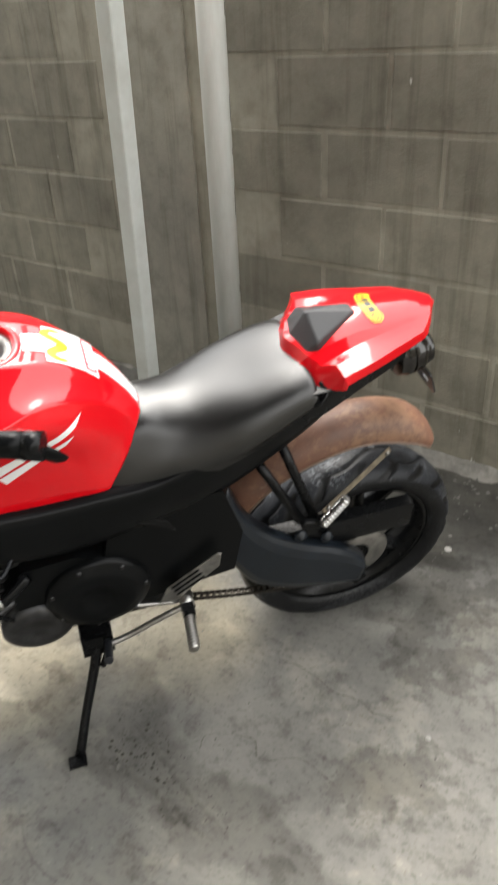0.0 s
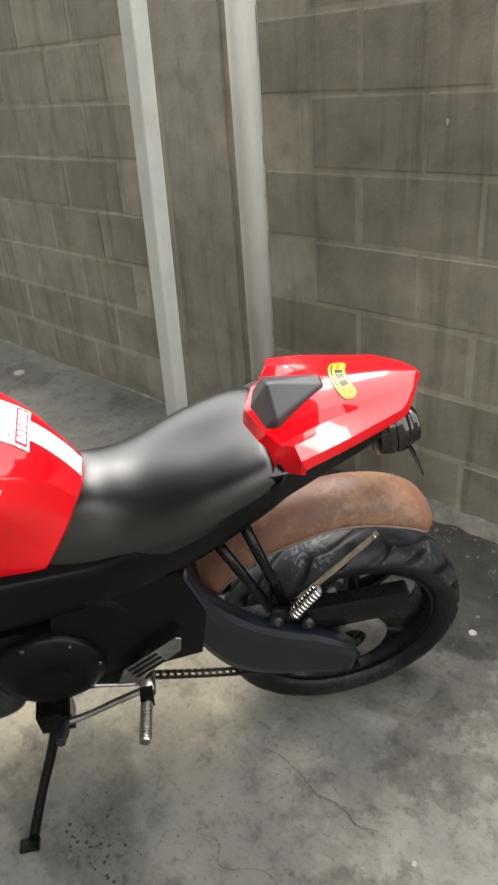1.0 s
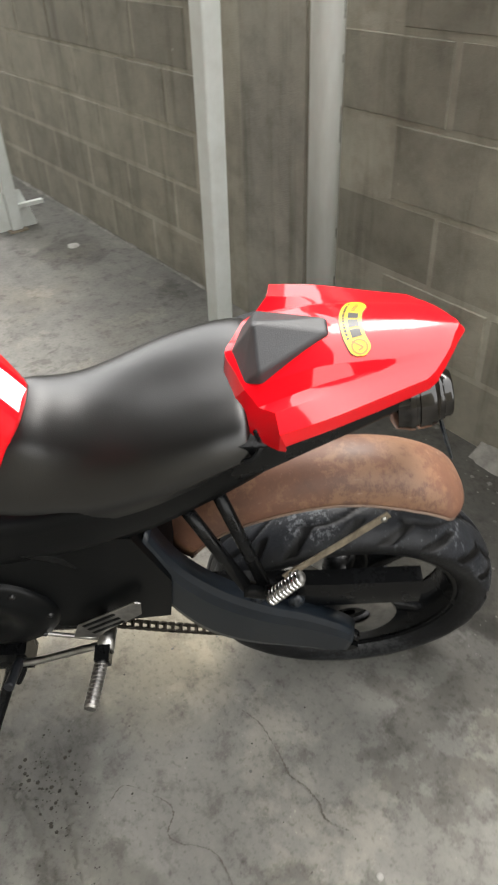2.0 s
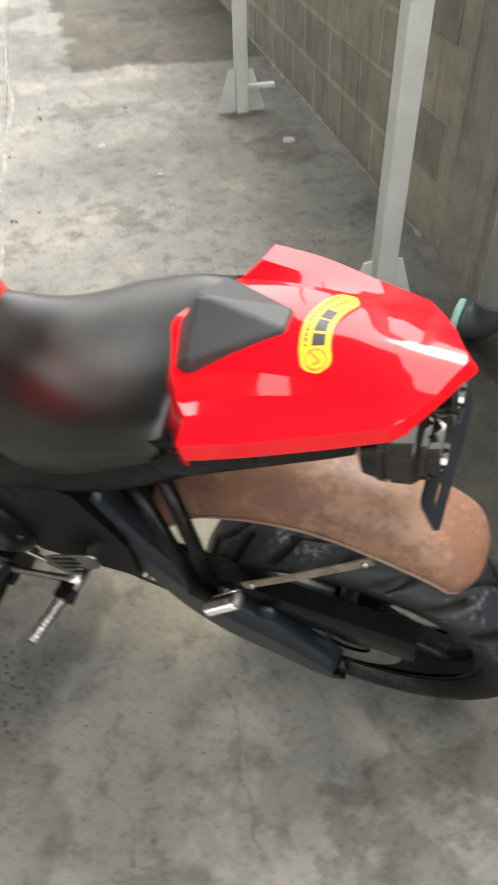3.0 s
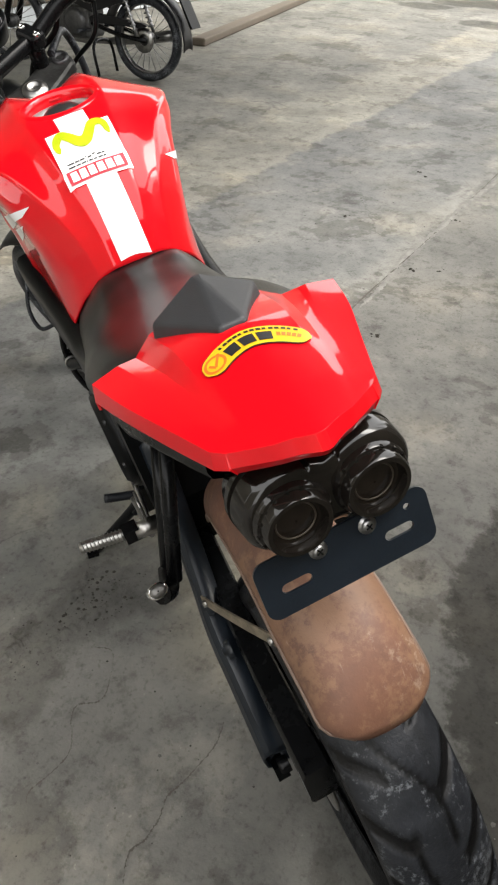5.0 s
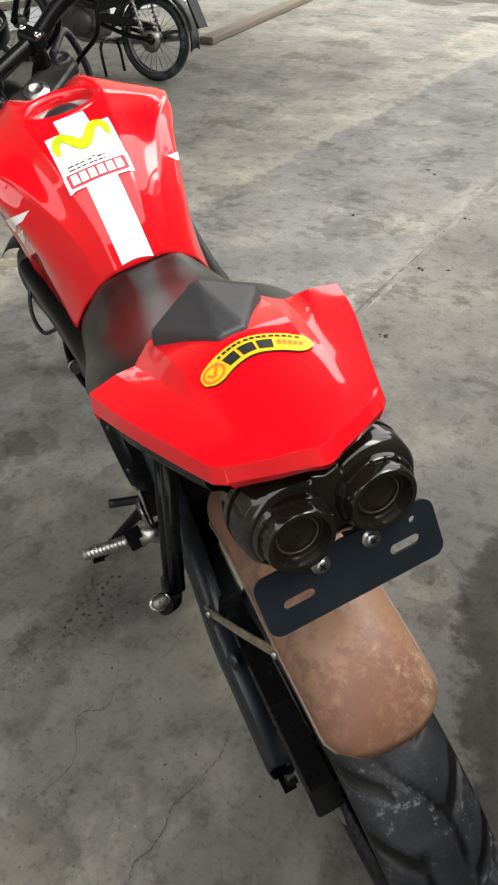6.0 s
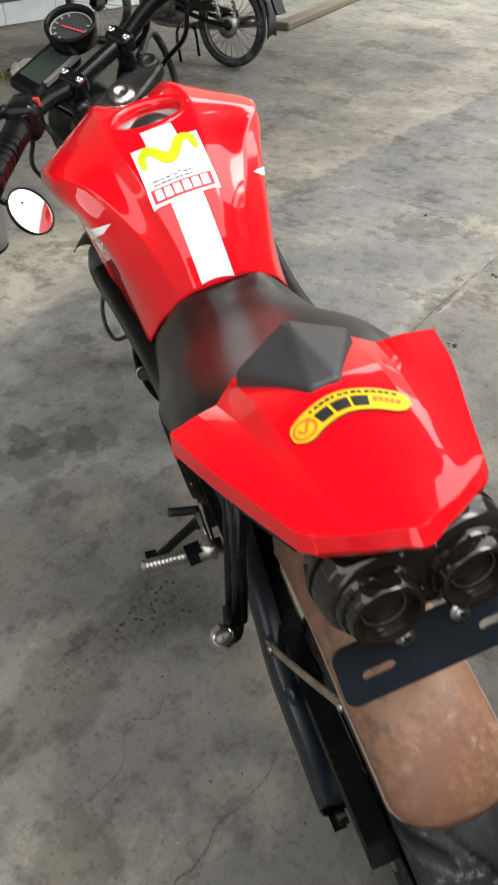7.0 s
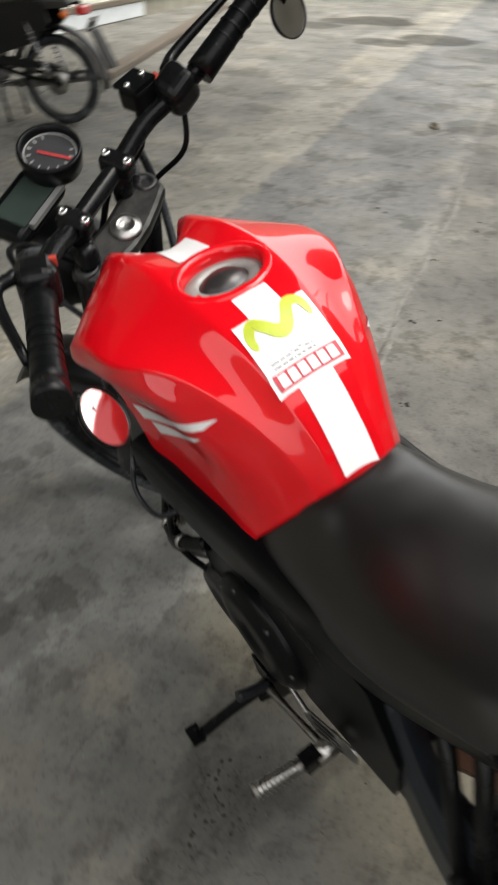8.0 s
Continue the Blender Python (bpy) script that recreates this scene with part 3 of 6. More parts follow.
def drape(name, rows, target, material, parent, axis="z", lift=0.0012, label=""):
    """A thin film laid on a mesh: rows of (a, b) dropped along an axis onto it."""
    tree = BVHTree.FromPolygons([v.co for v in target.vertices], [p.vertices for p in target.polygons])
    out = []
    for row in rows:
        line = []
        for a, b in row:
            if axis == "z":
                hit, nor, _, _ = tree.ray_cast(Vector((a, b, 3)), Vector((0, 0, -1)))
            elif axis == "y":
                hit, nor, _, _ = tree.ray_cast(Vector((a, 3, b)), Vector((0, -1, 0)))
            else:
                hit, nor, _, _ = tree.ray_cast(Vector((a, -3, b)), Vector((0, 1, 0)))
            up = Vector((0, 0, 1)) if axis == "z" else Vector((0, 1 if axis == "y" else -1, 0))
            if hit is None:
                hit, nor = Vector(line[-1]) if line else Vector((a, b, 1)), up
            if nor.dot(up) < 0:
                nor = -nor
            line.append(tuple(hit + nor * lift))
        out.append(line)
    return part(name, grid_mesh(name, out, material), parent, label)


def quad(p0, p1, p2, p3, nu=8, nv=8):
    """Rows over a four-cornered patch."""
    f = lambda u, v: tuple((1 - u) * (1 - v) * a + u * (1 - v) * b + u * v * c + (1 - u) * v * d for a, b, c, d in zip(p0, p1, p2, p3))  # noqa: E731
    return [[f(i / nu, j / nv) for j in range(nv + 1)] for i in range(nu + 1)]


def thick(ob, depth, offset=-1):
    md = ob.modifiers.new("thickness", "SOLIDIFY")
    md.thickness, md.offset = depth, offset
    return ob


# tank: half rings from the seat forwards, creased along the top panel and the wing
TANK_REAR = [
    [(0.527, 0, 0.868), (0.53, 0.035, 0.866), (0.535, 0.046, 0.861), (0.541, 0.058, 0.853), (0.568, 0.090, 0.818), (0.598, 0.110, 0.78), (0.612, 0.117, 0.762), (0.62, 0.118, 0.752)],
    [(0.555, 0, 0.918), (0.557, 0.036, 0.916), (0.560, 0.049, 0.907), (0.565, 0.065, 0.899), (0.588, 0.095, 0.860), (0.617, 0.112, 0.805), (0.636, 0.119, 0.775), (0.645, 0.119, 0.752)],
    [(0.60, 0, 0.972), (0.60, 0.045, 0.970), (0.604, 0.064, 0.956), (0.610, 0.086, 0.950), (0.632, 0.116, 0.905), (0.652, 0.119, 0.845), (0.67, 0.121, 0.79), (0.68, 0.120, 0.753)],
    [(0.672, 0, 1.018), (0.672, 0.054, 1.016), (0.678, 0.085, 0.997), (0.686, 0.122, 0.991), (0.698, 0.142, 0.955), (0.715, 0.130, 0.890), (0.725, 0.126, 0.82), (0.73, 0.125, 0.755)],
]
TANK_FRONT = [
    [(0.76, 0, 1.032), (0.76, 0.062, 1.034), (0.763, 0.114, 1.008), (0.765, 0.164, 0.988), (0.766, 0.165, 0.955), (0.775, 0.142, 0.905), (0.785, 0.134, 0.835), (0.785, 0.130, 0.76)],
    [(0.84, 0, 1.022), (0.845, 0.062, 1.036), (0.842, 0.12, 1.006), (0.832, 0.173, 0.982), (0.828, 0.176, 0.954), (0.826, 0.151, 0.908), (0.82, 0.142, 0.845), (0.815, 0.136, 0.765)],
    [(0.892, 0, 1.010), (0.935, 0.06, 1.017), (0.908, 0.12, 0.990), (0.868, 0.178, 0.968), (0.864, 0.180, 0.946), (0.852, 0.156, 0.908), (0.840, 0.145, 0.855), (0.83, 0.138, 0.772)],
    [(0.905, 0, 0.996), (0.985, 0.06, 0.992), (0.940, 0.12, 0.968), (0.880, 0.176, 0.955), (0.872, 0.176, 0.940), (0.856, 0.154, 0.905), (0.842, 0.144, 0.855), (0.835, 0.138, 0.775)],
]


def creased(rings, folds, nu, nv):
    """Like sheet, but the rings break at the columns in folds."""
    a = []
    for r in rings:
        cuts = [0, *folds, len(r) - 1]
        line = [spline(r[c0:c1 + 1], nv) for c0, c1 in zip(cuts, cuts[1:])]
        a.append(np.vstack([s[:-1] for s in line[:-1]] + [line[-1]]))
    a = np.array(a)
    return np.stack([spline(a[:, j], nu) for j in range(a.shape[1])], axis=1)


tank_me = grid_mesh("fuel_tank", creased(mirrored(TANK_REAR + TANK_FRONT), (4, 6, 8, 10), 9, 7), RED)
HOLE_X, HOLE_A, HOLE_B = 0.760, 0.042, 0.055
tank_full = tank_me.copy()
bm = bmesh.new()
bm.from_mesh(tank_me)
gone = [f for f in bm.faces if f.calc_center_median().z > 0.95 and ((f.calc_center_median().x - HOLE_X) / HOLE_A) ** 2 + (f.calc_center_median().y / HOLE_B) ** 2 < 1]
bmesh.ops.delete(bm, geom=gone, context="FACES")
bm.to_mesh(tank_me)
bm.free()
tank = part("fuel_tank", tank_me, bike, "glossy red fuel tank cover with a white stripe")
thick(tank, 0.004)
rim_rows = []
for k in range(48):
    w = 2 * math.pi * k / 48
    cx, cy = math.cos(w), math.sin(w)
    zz = 1.031 + 0.004 * cx
    rim_rows.append([(HOLE_X + (HOLE_A + d) * cx, (HOLE_B + d) * cy, zz + h) for d, h in ((0.014, -0.006), (0.009, 0.002), (0.003, 0.0045), (-0.002, 0.001), (-0.004, -0.006), (-0.005, -0.028))])
rim_rows.append(rim_rows[0])
part("filler_rim", grid_mesh("filler_rim", rim_rows, RED), tank)
cap = part("filler_cap", lathe("filler_cap", [(0.001, 0.012), (0.018, 0.010), (0.027, 0.004), (0.030, 0.001), (0.033, 0)], mat("dark_cap", (0.05, 0.047, 0.047), 0.3, metal=0.5, scale=20), 36, "z"), tank, "dark domed filler cap in a grey ring", m=pose(HOLE_X, 0, 1.0175) @ Matrix.Diagonal((0.78, 1.02, 1, 1)))
part("cap_ring", lathe("cap_ring", [(0.031, 0.0), (0.034, 0.004), (0.05, 0.003), (0.056, -0.004)], mat("dull_alloy_ring", (0.36, 0.355, 0.34), 0.55, metal=0.4, var=0.35, scale=40), 36, "z"), cap, "dull grey alloy ring")

drape("stripe", quad((0.530, -0.023), (0.532, 0.023), (0.706, 0.023), (0.706, -0.023), 6, 30), tank_full, WHITE, tank, label="white centre stripe")
drape("stripe", quad((0.822, -0.023), (0.822, 0.023), (0.888, 0.023), (0.888, -0.023), 6, 10), tank_full, WHITE, tank, label="white centre stripe")
drape("decal", quad((0.596, 0.047), (0.596, -0.047), (0.673, -0.049), (0.673, 0.047), 12, 16), tank_full, WHITE, tank, lift=0.002, label="square white sticker with a lime wave")
drape("lettering_bar", quad((0.599, 0.043), (0.599, -0.043), (0.6145, -0.043), (0.6145, 0.043), 12, 3), tank_full, MAROON, tank, lift=0.003, label="crimson bar on the sticker")
for k in range(6):
    y0 = 0.0385 - 0.0131 * k
    drape("lettering_bar", quad((0.6013, y0), (0.6013, y0 - 0.0108), (0.6122, y0 - 0.0102), (0.6122, y0 - 0.0006), 3, 3), tank_full, WHITE, tank, lift=0.0038)
for k, (y0, w, tall) in enumerate(((0.036, 0.010, 0.006), (0.0245, 0.0065, 0.006), (0.0165, 0.0065, 0.006), (0.0085, 0.0018, 0.008), (0.005, 0.0055, 0.006), (-0.002, 0.0045, 0.008), (-0.0085, 0.0065, 0.006), (-0.0165, 0.0035, 0.006))):
    drape("lettering_bar", quad((0.6175, y0), (0.6175, y0 - w), (0.6175 + 0.0016, y0 - w), (0.6175 + 0.0016, y0), 3, 1), tank_full, BLACKINK, tank, lift=0.003)
    drape("lettering_bar", quad((0.6175 + tall - 0.0016, y0), (0.6175 + tall - 0.0016, y0 - w), (0.6175 + tall, y0 - w), (0.6175 + tall, y0), 3, 1), tank_full, BLACKINK, tank, lift=0.003)
wave = []
ws = spline([(0.640, 0.0375), (0.654, 0.0375), (0.6655, 0.027), (0.657, 0.0155), (0.649, 0.0085), (0.6455, 0.001), (0.6475, -0.006), (0.656, -0.0135), (0.6685, -0.0235), (0.665, -0.0365), (0.645, -0.0395)], 7)
for i, p in enumerate(ws):
    t = ws[min(i + 1, len(ws) - 1)] - ws[max(i - 1, 0)]
    nrm = np.array([-t[1], t[0]]) / np.linalg.norm(t)
    w = np.interp(i / (len(ws) - 1), [0, 0.03, 0.15, 0.5, 0.85, 0.97, 1], [0.001, 0.0042, 0.0062, 0.0082, 0.0062, 0.0042, 0.001])
    wave.append([tuple(p - nrm * w), tuple(p), tuple(p + nrm * w)])
drape("logo_wave", wave, tank_full, LIME, tank, lift=0.003, label="lime green wave on the sticker")
for side in ("y", "-y"):
    drape("side_stripe", quad((0.815, 0.882), (0.803, 0.862), (0.650, 0.935), (0.637, 0.951), 5, 28), tank_full, WHITE, tank, axis=side, label="white arrow stripe")
    drape("side_stripe", quad((0.785, 0.866), (0.775, 0.849), (0.670, 0.906), (0.655, 0.921), 5, 22), tank_full, WHITE, tank, axis=side, label="white arrow stripe")

# seat
SEAT_FRONT = [
    [(0.60, 0, 0.85), (0.60, 0.05, 0.842), (0.61, 0.08, 0.815), (0.62, 0.10, 0.775), (0.63, 0.105, 0.73)],
    [(0.535, 0, 0.866), (0.538, 0.055, 0.857), (0.555, 0.088, 0.82), (0.59, 0.112, 0.77), (0.605, 0.118, 0.73)],
    [(0.49, 0, 0.866), (0.49, 0.06, 0.853), (0.49, 0.098, 0.82), (0.50, 0.122, 0.785), (0.51, 0.128, 0.735)],
    [(0.43, 0, 0.868), (0.43, 0.062, 0.860), (0.43, 0.104, 0.838), (0.43, 0.134, 0.800), (0.43, 0.132, 0.76)],
    [(0.35, 0, 0.887), (0.35, 0.066, 0.886), (0.35, 0.113, 0.871), (0.35, 0.141, 0.833), (0.35, 0.132, 0.795)],
]
SEAT_BACK = [
    [(0.28, 0, 0.910), (0.28, 0.063, 0.910), (0.28, 0.110, 0.899), (0.277, 0.1355, 0.867), (0.272, 0.123, 0.838)],
    [(0.247, 0, 0.920), (0.247, 0.060, 0.920), (0.244, 0.105, 0.910), (0.238, 0.130, 0.882), (0.235, 0.116, 0.858)],
    [(0.229, 0, 0.924), (0.228, 0.057, 0.9235), (0.225, 0.100, 0.913), (0.222, 0.125, 0.887), (0.220, 0.112, 0.866)],
    [(0.222, 0, 0.919), (0.221, 0.054, 0.9185), (0.218, 0.094, 0.907), (0.215, 0.117, 0.884), (0.213, 0.106, 0.866)],
    [(0.214, 0, 0.90), (0.214, 0.055, 0.899), (0.211, 0.088, 0.890), (0.206, 0.100, 0.870), (0.204, 0.094, 0.856)],
]
part("seat", grid_mesh("seat", sheet(mirrored(SEAT_FRONT + SEAT_BACK), 6, 6), SEAT), bike, "smooth black vinyl rider seat")

# tail cowl: a creased shell
COWL_NOSE = [(0.252, 0, 0.900), (0.250, 0.05, 0.898), (0.236, 0.082, 0.897), (0.214, 0.108, 0.900), (0.184, 0.137, 0.914), (0.176, 0.1405, 0.916)]
COWL_TOP = [
    [(0.247, 0, 0.948), (0.223, 0.062, 0.944), (0.206, 0.085, 0.936), (0.187, 0.106, 0.949), (0.183, 0.1365, 0.944), (0.176, 0.141, 0.927)],
    [(0.13, 0, 0.984), (0.136, 0.056, 0.972), (0.131, 0.073, 0.959), (0.128, 0.090, 0.9575), (0.122, 0.121, 0.953), (0.117, 0.1235, 0.935)],
    [(0.06, 0, 0.989), (0.068, 0.051, 0.976), (0.063, 0.062, 0.970), (0.058, 0.074, 0.966), (0.056, 0.097, 0.960), (0.051, 0.0995, 0.942)],
    [(0.0, 0, 0.989), (0.006, 0.044, 0.979), (0.004, 0.051, 0.9755), (0.002, 0.060, 0.972), (0.001, 0.077, 0.9665), (-0.004, 0.079, 0.950)],
    [(-0.049, 0, 0.9845), (-0.0325, 0.036, 0.9775), (-0.0265, 0.045, 0.975), (-0.0185, 0.056, 0.972), (-0.010, 0.067, 0.968), (-0.0165, 0.0695, 0.955)],
]
COWL_LIP = [(-0.059, 0, 0.9735), (-0.0385, 0.035, 0.9655), (-0.032, 0.045, 0.963), (-0.025, 0.056, 0.9605), (-0.0165, 0.0675, 0.9565), (-0.0165, 0.069, 0.955)]


def domed(ring):
    """A half ring with one more point on the dome between its middle and its edge."""
    a, b = ring[0], ring[1]
    return [a, (a[0] + (b[0] - a[0]) * 0.5, b[1] * 0.5, a[2] - (a[2] - b[2]) * 0.36)] + ring[1:]


folds = (1, 2, 3, 4, 8, 9, 10, 11)
nose, lip = (creased(mirrored([domed(r), domed(r)]), folds, 1, 4)[:1] for r in (COWL_NOSE, COWL_LIP))
under = lip * np.array([0.9, 0.93, 1.0]) + np.array([-0.002, 0, -0.008])
front = creased(mirrored([domed(r) for r in COWL_TOP[:4]]), folds, 6, 4)
tail = creased(mirrored([domed(COWL_TOP[4])] * 2), folds, 1, 4)[:1]
cowl_rows = np.vstack([nose, front, front[-1:] * 0.5 + tail * 0.5, tail, lip, under])
cowl = part("tail_cowl", grid_mesh("tail_cowl", cowl_rows, RED), bike, "glossy red tail cowl with a yellow sticker")
cowl_me = cowl.data
thick(cowl, 0.003)
bevel(cowl, 0.002, 2, 14)
sharp(cowl, 14)

PADV = [(0.210, 0.0, 0.999), (0.205, 0.058, 0.967), (0.205, -0.058, 0.967), (0.117, 0.013, 0.9905), (0.117, -0.013, 0.9905), (0.240, 0.0, 0.9475), (0.224, 0.053, 0.943), (0.224, -0.053, 0.943),
        (0.201, 0.061, 0.950), (0.201, -0.061, 0.950), (0.112, 0.015, 0.975), (0.112, -0.015, 0.975)]
PADF = [(0, 3, 1), (0, 2, 4), (0, 4, 3), (0, 1, 6, 5), (0, 5, 7, 2), (1, 8, 6), (2, 7, 9), (1, 3, 10, 8), (3, 4, 11, 10), (4, 2, 9, 11)]
pad = part("cowl_pad", mesh_of("cowl_pad", PADV, PADF, PAD, smooth=False), bike, "dark grey faceted back pad")
bevel(pad, 0.0035, 3, 5)

# yellow sticker on the cowl
arc = spline([(0.074, 0.045), (0.084, 0.022), (0.087, -0.004), (0.081, -0.030), (0.068, -0.053)], 8)


def along(points, s0, s1, v0, v1, nu, nv):
    n = len(points) - 1
    rows = []
    for i in range(nu + 1):
        s = (s0 + (s1 - s0) * i / nu) * n
        k = min(int(s), n - 1)
        p = points[k] + (points[k + 1] - points[k]) * (s - k)
        t = points[min(k + 1, n)] - points[max(k - 1, 0)]
        nrm = np.array([-t[1], t[0]]) / np.linalg.norm(t) * -1
        e = 1.0
        q = i / nu
        if s0 == 0 and s1 == 1:
            e = min(1, math.sqrt(max(0.02, 1 - (1 - min(q, 1 - q) / 0.13) ** 2)) if min(q, 1 - q) < 0.13 else 1)
        rows.append([tuple(p + nrm * (v0 + (v1 - v0) * j / nv) * e) for j in range(nv + 1)])
    return rows


drape("sticker", along(arc, 0, 1, -0.0150, 0.0150, 30, 4), cowl_me, BLACKINK, cowl, lift=0.0012, label="curved yellow sticker with black edge")
drape("sticker_face", along(arc, 0, 1, -0.0138, 0.0138, 30, 4), cowl_me, YELLOW, cowl, lift=0.0017)
for a, b in ((0.255, 0.375), (0.40, 0.53), (0.555, 0.68)):
    drape("lettering_bar", along(arc, a, b, -0.0035, 0.0095, 6, 2), cowl_me, BLACKINK, cowl, lift=0.0022)
for k in range(14):
    a = 0.25 + 0.046 * k
    drape("lettering_bar", along(arc, a, a + (0.034 if k % 4 else 0.026), -0.0105, -0.0072, 2, 1), cowl_me, BLACKINK, cowl, lift=0.0022)
for k in range(5):
    drape("lettering_bar", along(arc, 0.715 + 0.043 * k, 0.748 + 0.043 * k, -0.002, 0.004, 2, 1), cowl_me, ORANGE, cowl, lift=0.0022)
ringp = np.array([arc[4] + 0.0108 * np.array([math.cos(a), math.sin(a)]) for a in np.linspace(0, 2 * math.pi, 25)])
drape("sticker_ring", [[tuple(p), tuple(arc[4] + (p - arc[4]) * 0.76)] for p in ringp], cowl_me, ORANGE, cowl, lift=0.0022)
tick = [arc[4] + np.array(p) for p in ((0.002, 0.0055), (-0.0045, 0.001), (0.0095, -0.007))]
for p, q in zip(tick, tick[1:]):
    across = np.array([-(q - p)[1], (q - p)[0]]) / np.linalg.norm(q - p) * 0.0013
    drape("tick_mark", [[tuple(p + (q - p) * u - across), tuple(p + (q - p) * u + across)] for u in np.linspace(0, 1, 5)], cowl_me, ORANGE, cowl, lift=0.0024)

# side covers under seat and tank
for s in (1, -1):
    rows = []
    for top, mid, low in [((0.86, 0.785), (0.86, 0.73), (0.85, 0.66)), ((0.74, 0.765), (0.74, 0.71), (0.72, 0.63)), ((0.63, 0.76), (0.62, 0.72), (0.60, 0.635)), ((0.53, 0.765), (0.51, 0.73), (0.47, 0.665)), ((0.43, 0.80), (0.41, 0.765), (0.375, 0.705)), ((0.33, 0.85), (0.31, 0.815), (0.29, 0.755)), ((0.24, 0.885), (0.22, 0.86), (0.20, 0.82)), ((0.15, 0.912), (0.14, 0.898), (0.135, 0.878)), ((0.10, 0.925), (0.095, 0.915), (0.09, 0.902))]:
        w = np.interp(top[0], [0.1, 0.25, 0.45, 0.65, 0.86], [0.085, 0.112, 0.128, 0.134, 0.156])
        rows.append([(top[0], s * (w - 0.02), top[1] + 0.005), (top[0], s * (w + 0.004), top[1] - 0.004), (mid[0], s * (w + 0.006), mid[1]), (low[0], s * (w - 0.006), low[1] + 0.006), (low[0], s * (w - 0.03), low[1])])
    part("side_cover", grid_mesh("side_cover", sheet(rows, 4, 3), PLASTIC), bike, "satin black side cover")
part("under_tray", prism("under_tray", [(0.55, 0.80), (0.3, 0.86), (0.12, 0.92), (0.05, 0.935), (0.05, 0.905), (0.10, 0.885), (0.2, 0.82), (0.30, 0.76), (0.45, 0.70), (0.6, 0.70)], 0.085, PLASTIC), bike)
tray = []
for x, w, zl, zh in ((0.26, 0.116, 0.80, 0.895), (0.20, 0.127, 0.845, 0.908), (0.13, 0.115, 0.880, 0.925), (0.06, 0.092, 0.897, 0.938), (0.03, 0.080, 0.903, 0.942)):
    tray.append([(x, a * w, zl + b * (zh - zl)) for a, b in ((-0.86, 0), (-0.96, 0.1), (-1, 0.35), (-0.98, 1), (0.98, 1), (1, 0.35), (0.96, 0.1), (0.86, 0))])
sharp(part("tail_tray", grid_mesh("tail_tray", tray, METALBLACK, closed=True), bike, "glossy black tray under the tail"), 40)
part("grab_hook", rod("grab_hook", [(0.235, 0.12, 0.88), (0.22, 0.13, 0.885), (0.205, 0.12, 0.9), (0.21, 0.10, 0.91)], 0.005, METALBLACK), bike)

# fender
FC = [(0.37, 0.545), (0.335, 0.60), (0.28, 0.655), (0.2, 0.70), (0.12, 0.727), (0.05, 0.732), (-0.01, 0.722), (-0.055, 0.706), (-0.09, 0.682), (-0.113, 0.657), (-0.128, 0.628)]
fc = spline(FC, 3)
rows = []
for i, p in enumerate(fc):
    t = fc[min(i + 1, len(fc) - 1)] - fc[max(i - 1, 0)]
    t /= np.linalg.norm(t)
    nrm = np.array([t[1], -t[0]])
    if nrm[1] < 0:
        nrm = -nrm
    u = i / (len(fc) - 1)
    hw = np.interp(u, [0, 0.3, 0.6, 0.93, 0.975, 1.0], [0.052, 0.060, 0.066, 0.066, 0.058, 0.040])
    drop = np.interp(u, [0, 0.3, 0.7, 0.93, 0.975, 1.0], [0.05, 0.05, 0.05, 0.032, 0.024, 0.014])
    half = []
    for a, b in ((0, 0), (0.35, 0.06), (0.62, 0.2), (0.82, 0.42), (0.95, 0.7), (1.0, 1.0)):
        q = p - nrm * drop * b
        half.append((q[0], hw * a, q[1]))
    rows.append(half)
fender = part("rear_fender", grid_mesh("rear_fender", sheet(mirrored(rows), 1, 2), FENDER), bike, "bare brown primered rear fender", m=pose(0, 0.010, 0))
thick(fender, 0.003)
edge = [np.array(r[-1]) for r in rows]
rim_path = edge + [np.array((x, -y, z)) for x, y, z in reversed(edge)]
part("fender_edge", rod("fender_edge", rim_path, 0.0025, mat("worn_primer_edge", (0.2, 0.135, 0.1), 0.5, scale=30), 6, 1), fender)

# tail lamps and plate holder
SMOKE = bpy.data.materials.new("smoked_lens")
SMOKE.use_nodes = True
sb = SMOKE.node_tree.nodes["Principled BSDF"]
sb.inputs["Base Color"].default_value, sb.inputs["Roughness"].default_value, sb.inputs["Transmission Weight"].default_value = (0.016, 0.012, 0.009, 1), 0.15, 0.1
sb.inputs["Specular IOR Level"].default_value = 0.35
SMOKED = mat("smoked_housing", (0.011, 0.0092, 0.0075), 0.09, var=0.4, scale=30, bump=0.03, bump_scale=50, spec=0.5, color2=(0.006, 0.005, 0.0045))
REFLECTOR = mat("brown_reflector", (0.11, 0.09, 0.07), 0.3, metal=0.5, var=0.4, scale=40)
LAMP_C, LAMP_R, LAMP_W = 0.038, 0.047, 0.039


def twin_outline(inset, n=140):
    """Outline (y, z) of two round lamps run together at a waist."""
    r, w = LAMP_R - inset, LAMP_W - inset
    ys = [-(LAMP_C + r) * math.cos(math.pi * k / n) for k in range(n + 1)]
    up = []
    for y in ys:
        c = math.sqrt(max(r * r - (abs(y) - LAMP_C) ** 2, 0.0))
        g = w if abs(y) < LAMP_C else 0.0
        up.append((c ** 6 + g ** 6) ** (1 / 6) if g and c < w else c)
    return list(zip(ys, up)) + [(y, -z) for y, z in reversed(list(zip(ys, up))[1:-1])]


